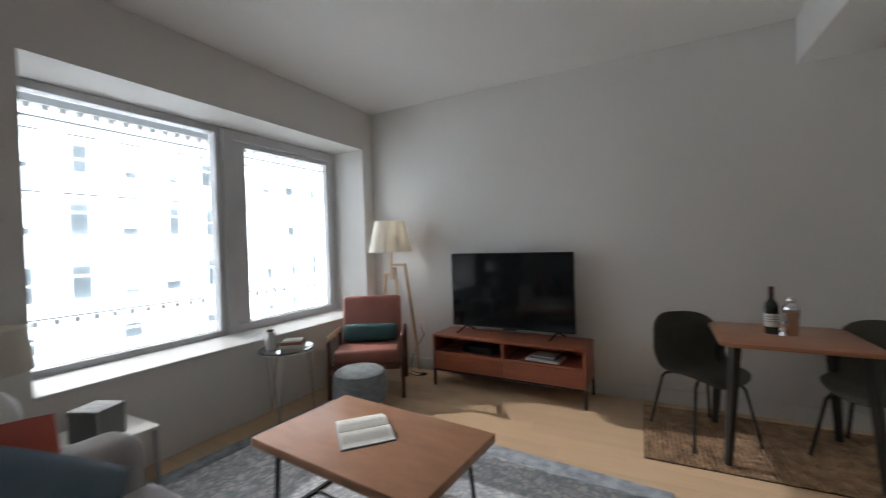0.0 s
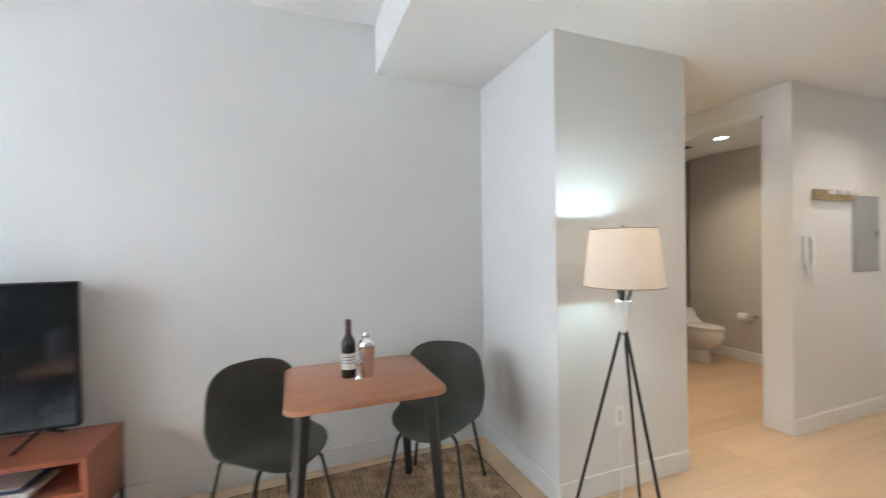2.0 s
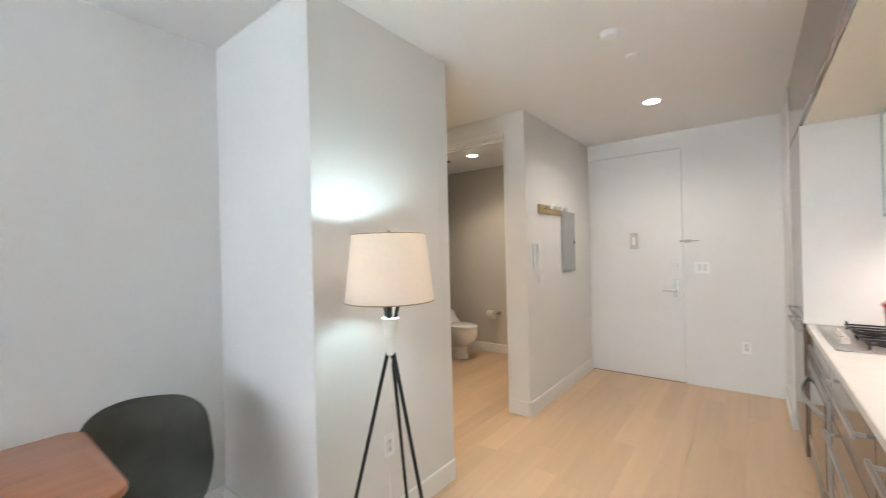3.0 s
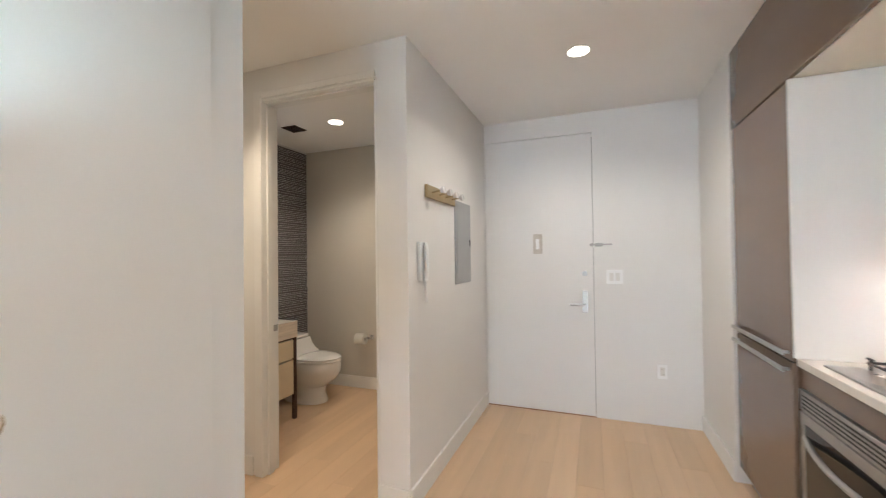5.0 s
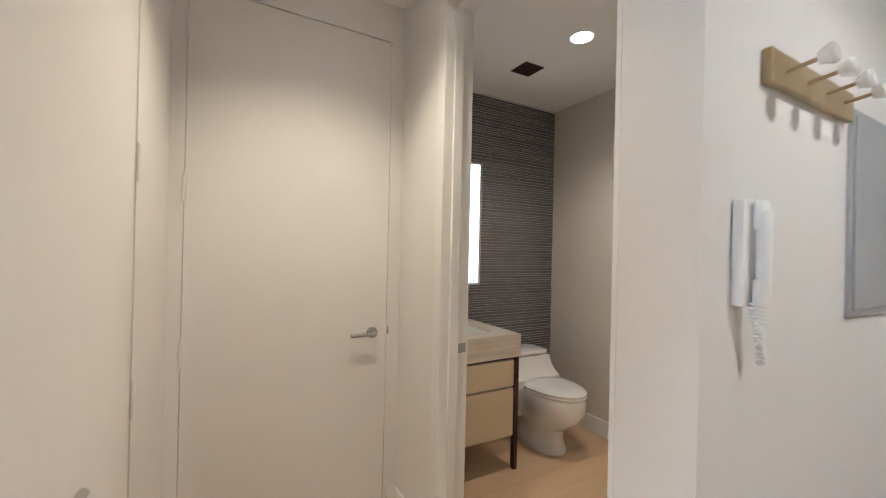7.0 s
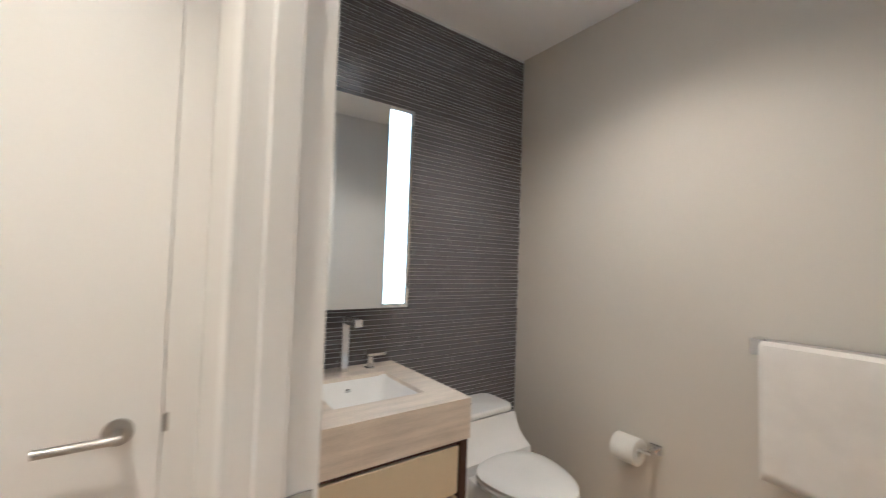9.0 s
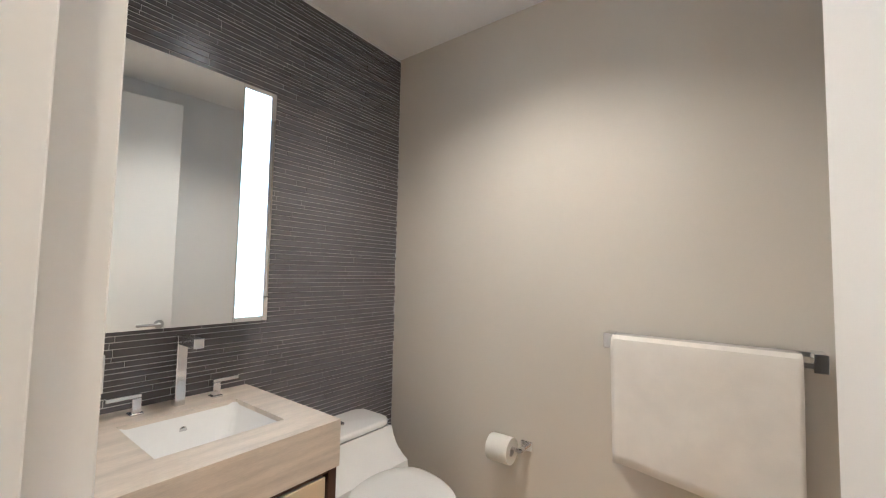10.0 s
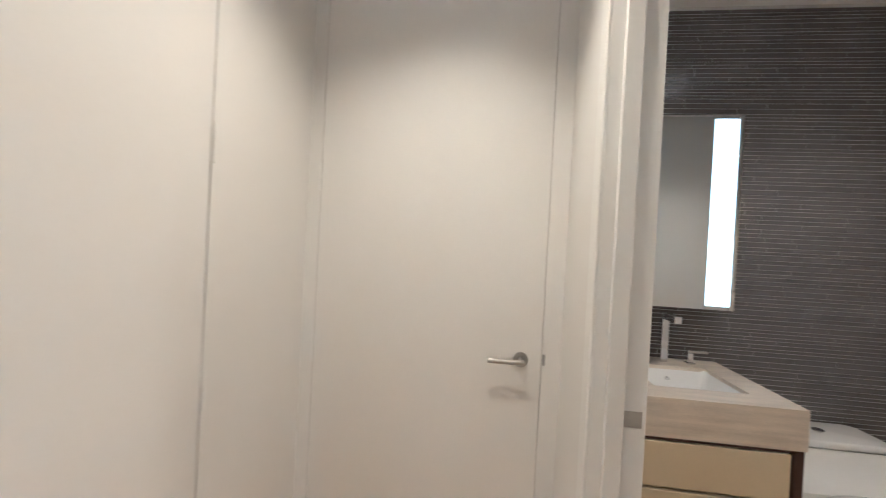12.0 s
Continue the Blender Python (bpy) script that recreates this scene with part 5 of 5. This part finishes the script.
toi = thing("toilet", 3.20, 1.62, 0, 0, "white one-piece toilet with its lid closed", "toilet")
bm = loft(bmesh.new(), [(0.0, 0, 0.0, 0.128, 0.185, 0.29), (0.025, 0, 0.0, 0.128, 0.185, 0.29), (0.09, 0, 0.0, 0.112, 0.16, 0.28), (0.15, 0, -0.005, 0.115, 0.17, 0.27), (0.19, 0, -0.02, 0.145, 0.215, 0.27), (0.24, 0, -0.04, 0.174, 0.255, 0.28), (0.30, 0, -0.05, 0.187, 0.275, 0.29), (0.36, 0, -0.05, 0.189, 0.278, 0.29), (0.385, 0, -0.05, 0.182, 0.27, 0.28)])
part("bowl", bm, white_ceramic, toi)
bm = loft(bmesh.new(), [(0.387, 0, -0.05, 0.184, 0.278, 0.13), (0.402, 0, -0.05, 0.187, 0.282, 0.135), (0.408, 0, -0.05, 0.184, 0.278, 0.13)])
part("seat", bm, white_ceramic, toi)
bm = loft(bmesh.new(), [(0.410, 0, -0.05, 0.184, 0.278, 0.13), (0.424, 0, -0.05, 0.186, 0.280, 0.132), (0.434, 0, -0.05, 0.165, 0.25, 0.11), (0.438, 0, -0.05, 0.10, 0.15, 0.06)])
part("lid", bm, white_ceramic, toi)
bm = bmesh.new()
prof2 = [(0.05, 0.36), (0.06, 0.425), (0.095, 0.445), (0.128, 0.475), (0.150, 0.51), (0.163, 0.55), (0.38, 0.55), (0.385, 0.20), (0.05, 0.20)]
lines = []
for x, k in ((-0.212, 0.0), (-0.195, 0.006), (0.195, 0.006), (0.212, 0.0)):
    lines.append([bm.verts.new((x, y, z + (k if z > 0.5 else 0))) for y, z in prof2])
for a, b in zip(lines[:-1], lines[1:]):
    for k in range(len(prof2)):
        bm.faces.new((a[k], a[(k + 1) % len(prof2)], b[(k + 1) % len(prof2)], b[k]))
bm.faces.new(lines[0])
bm.faces.new(list(reversed(lines[-1])))
bmesh.ops.bevel(bm, geom=[e for e in bm.edges if e.calc_face_angle(0) > 0.6], offset=0.012, segments=2, affect="EDGES")
part("tank", bm, white_ceramic, toi)
bm = slab(bmesh.new(), round_rect(-0.215, 0.215, 0.158, 0.387, 0.06, 6), 0.558, 0.588, 0.012, 4)
part("tank_lid", bm, white_ceramic, toi)
part("flush_button", lathe(bmesh.new(), [(0.022, 0.588), (0.021, 0.592), (0.0, 0.593)], 20, (0.0, 0.28)), chrome, toi)

tp = thing("paper_holder", 3.66, 1.215, 0.532, 0, "chrome paper holder with a white roll", "toilet paper holder")
part("mount", box(bmesh.new(), -0.012, 0.0, -0.025, 0.025, -0.02, 0.02, 0.002), chrome, tp)
bm = bmesh.new()
box(bm, -0.075, -0.012, -0.010, 0.010, -0.006, 0.006, 0.001)
box(bm, -0.078, -0.066, -0.01, 0.15, -0.006, 0.006, 0.001)
part("arm", bm, chrome, tp)
bm = lathe(bmesh.new(), [(0.02, 0.0), (0.054, 0.0), (0.055, 0.003), (0.055, 0.097), (0.054, 0.1), (0.02, 0.1), (0.02, 0.0)], 36)
bm.transform(pose(-0.072, 0.135, -0.012, 90))
part("paper_roll", bm, paper, tp, "white toilet paper roll")

tr = thing("towel_rail", 3.66, 0.27, 1.02, 0, "square chrome towel rail on the wall", "towel rail")
part("bar", box(bmesh.new(), -0.082, -0.066, 0.0, 0.605, -0.004, 0.012, 0.001), chrome, tr)
part("bar", box(bmesh.new(), -0.046, -0.030, 0.0, 0.605, 0.022, 0.038, 0.001), chrome, tr)
for yy in (0.0, 0.575):
    part("post", box(bmesh.new(), -0.083, 0.0, yy - 0.001, yy + 0.031, -0.016, 0.0385, 0.002), chrome, tr)
bm = bmesh.new()
nx, ny = 28, 34
y_a, y_b = 0.325, 0.845
path = []
for i in range(nx + 1):
    s = i / nx
    if s < 0.44:
        path.append((0.053, 1.012 - 0.36 + 0.36 * (s / 0.44)))
    elif s < 0.56:
        a = math.pi * (s - 0.44) / 0.12
        path.append((0.074 - 0.021 * math.cos(a), 1.026 + 0.016 * math.sin(a)))
    else:
        path.append((0.095, 1.012 - 0.43 * ((s - 0.56) / 0.44)))
rows = []
for j in range(ny + 1):
    y = y_a + (y_b - y_a) * j / ny
    line = []
    for i, (d, z) in enumerate(path):
        low = max(0.0, (1.0 - z) / 0.4)
        wave = 0.006 * math.sin(y * 21) * low + 0.010 * noise.noise((y * 5, z * 3, 0.4)) * low
        bulge = wave + (0.006 * low if i > nx / 2 else 0)
        yy = y + (0.012 * low * (0.5 - j / ny))
        zz = z - (0.03 * low * math.sin(y * 5.5) if i > nx / 2 else 0)
        line.append(bm.verts.new((3.66 - d - (bulge if i > nx / 2 else min(0, bulge)), yy, zz)))
    rows.append(line)
for a, b in zip(rows[:-1], rows[1:]):
    for k in range(nx):
        bm.faces.new((a[k], a[k + 1], b[k + 1], b[k]))
tw = solid("towel", bm, towel_cloth, "white terry bath towel folded over the rail", "towel")
sm = tw.modifiers.new("thickness", "SOLIDIFY")
sm.thickness, sm.offset = 0.012, 1

# ---- the street side: a pale apartment building opposite, glowing in place of daylight ----
BX = -26.0
bld = thing("apartment_building", BX, -2, -14, 0, "pale stone apartment building across the street, made to glow as daylight", "building")
FW0, FW1, FH = -40.0, 40.0, 22.4
BAY = 2.1
ROWS = ((1.2, 1.6), (4.6, 1.6), (8.2, 1.5), (10.9, 1.05), (13.2, 1.6), (16.3, 1.55), (19.3, 1.35))
rb = random.Random(11)
wins = []
bm = bmesh.new()
below = 0.0
for z0, h in ROWS:
    box(bm, -0.4, 0, FW0, FW1, below, z0)
    y = FW0
    while y < FW1:
        w = rb.choice((0.75, 0.95, 1.05))
        box(bm, -0.4, 0, y, y + BAY - w, z0, z0 + h)
        wins.append((y + BAY - w, z0, w, h))
        y += BAY
    below = z0 + h
part("wall", bm, facade_stone_glow, bld, smooth=False)
part("parapet", box(bmesh.new(), -0.4, 0, FW0, FW1, below, FH), facade_stone_glow, bld, smooth=False)
bm = bmesh.new()
box(bm, 0, 0.45, FW0, FW1, FH - 0.30, FH)
box(bm, 0, 0.25, FW0, FW1, FH - 0.9, FH - 0.82)
for k in range(130):
    box(bm, 0, 0.3, FW0 + k * 0.62, FW0 + k * 0.62 + 0.25, FH - 0.5, FH - 0.31)
part("cornice", bm, facade_trim_glow, bld, "moulded roof cornice", smooth=False)
bm = bmesh.new()
box(bm, 0, 0.18, FW0, FW1, 12.46, 12.52)
for k in range(110):
    box(bm, 0, 0.22, FW0 + k * 0.74, FW0 + k * 0.74 + 0.2, 12.2, 12.42)
part("string_course", bm, facade_trim_glow, bld, "bracketed string course", smooth=False)
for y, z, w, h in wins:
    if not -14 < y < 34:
        part("window", box(bmesh.new(), -0.30, -0.26, y, y + w, z, z + h), facade_stone_glow, bld, "window with its glowing white blind down", smooth=False)
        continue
    f = part("window", box(bmesh.new(), -0.30, -0.26, y, y + w, z, z + h), facade_pane_glow, bld, smooth=False)
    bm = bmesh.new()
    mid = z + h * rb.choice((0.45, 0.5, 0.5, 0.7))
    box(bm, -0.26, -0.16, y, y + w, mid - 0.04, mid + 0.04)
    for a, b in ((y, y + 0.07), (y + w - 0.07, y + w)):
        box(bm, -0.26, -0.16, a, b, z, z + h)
    part("sash", bm, facade_stone_glow, f, smooth=False)
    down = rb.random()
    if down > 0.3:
        part("blind", box(bmesh.new(), -0.255, -0.235, y + 0.08, y + w - 0.08, z + h * (1 - down), z + h), facade_stone_glow, f, "glowing white roller blind", smooth=False)
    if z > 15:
        part("hood", box(bmesh.new(), 0, 0.10, y - 0.25, y + w + 0.25, z + h + 0.35, z + h + 0.41), facade_trim_glow, f, "thin stone hood", smooth=False)
structure("street", box(bmesh.new(), -60, -5.6, -80, 80, -14.3, -14.0), mat("asphalt", (0.06, 0.06, 0.06), 0.9, vary=0.2, scale=2, fine=40), "grey street below the window", "street")

# ---- dark strip tiles ----
tiles = new("tile_wall")
tagged(tiles, "dark brown-grey glazed strip tiles in thin pale joints", "tiles", kind="structure")
rt = random.Random(21)
jv, jf = [], []
meshes = {}
z = 0.002
count = 0
while z < 2.475:
    TH = rt.choice((0.0125, 0.0165, 0.0185, 0.0225))
    x = 2.152
    first_len = rt.uniform(0.06, 0.3)
    while x < 3.658:
        ln_ = first_len if x == 2.152 else rt.choice((0.12, 0.18, 0.24, 0.30, 0.36))
        first_len = None or 0.2
        e = min(x + ln_, 3.659)
        proud = rt.uniform(0.0015, 0.0035)
        if x > 2.78 and 0.80 < z < 2.06 and e - x > 0.02 and count < 300:
            key = (round(e - x, 2), round(proud, 3), TH)
            if key not in meshes:
                meshes[key] = mesh_of("tile", box(bmesh.new(), 0, key[0] - 0.0018, -key[1], 0, 0, key[2], 0.0008), tile_mat)
            ob = new("tile", meshes[key])
            ob.parent = tiles
            ob.location = (x, 2.025, z)
            count += 1
        elif e - x > 0.004:
            k0 = len(jv)
            x1 = e - 0.0018
            for px, py, pz in ((x, 0, z), (x1, 0, z), (x1, 0, z + TH), (x, 0, z + TH)):
                jv.append((px, 2.025, pz))
            b_ = 0.0008
            for px, pz in ((x + b_, z + b_), (x1 - b_, z + b_), (x1 - b_, z + TH - b_), (x + b_, z + TH - b_)):
                jv.append((px, 2.025 - proud, pz))
            for f in ((4, 5, 6, 7), (0, 1, 5, 4), (1, 2, 6, 5), (2, 3, 7, 6), (3, 0, 4, 7)):
                jf.append(tuple(k0 + i for i in f))
        x = e
    z += TH + 0.0027
me = bpy.data.meshes.new("tile_rest")
me.from_pydata(jv, [], jf)
me.materials.append(tile_mat)
rest = new("tile_field", me)
rest.parent = tiles
tagged(rest, kind="stuff")

# plain unseen walls, added behind the closed doors so no daylight leaks through
structure("light_block_closet", box(bmesh.new(), 0.1, 0.944, 1.45, 1.57, 0, CEIL), paint, "plain plaster wall added behind the closet to block daylight", "wall")
structure("light_block_store", box(bmesh.new(), 0.95, 2.02, 1.60, 1.70, 0, CEIL), dark_gap, "dark wall added behind the closed door to block daylight", "wall")
structure("light_block_corridor", box(bmesh.new(), 3.80, 3.90, -1.8, 0.14, 0, CEIL), dark_gap, "dark wall added behind the entrance door to block daylight", "wall")
# ---- floor planks ----
PITCH = 0.152
rng = random.Random(5)
plank_meshes = {}
y0 = -4.3
row = 0
while y0 < 2.0:
    x0 = WX - rng.random() * 1.9
    while x0 < 3.8:
        long = rng.choice((1.5, 1.8, 2.1))
        a, b = max(x0, WX), min(x0 + long, 3.79)
        if b - a > 0.05:
            key = round(b - a, 2)
            if key not in plank_meshes:
                plank_meshes[key] = mesh_of("plank", box(bmesh.new(), 0.0003, key - 0.0003, 0.0003, PITCH - 0.0003, -0.02, 0, 0.0007), oak)
            ob = new("plank", plank_meshes[key])
            ob.parent = floor
            ob.location = (a, y0, 0)
        x0 += long
    y0 += PITCH
    row += 1
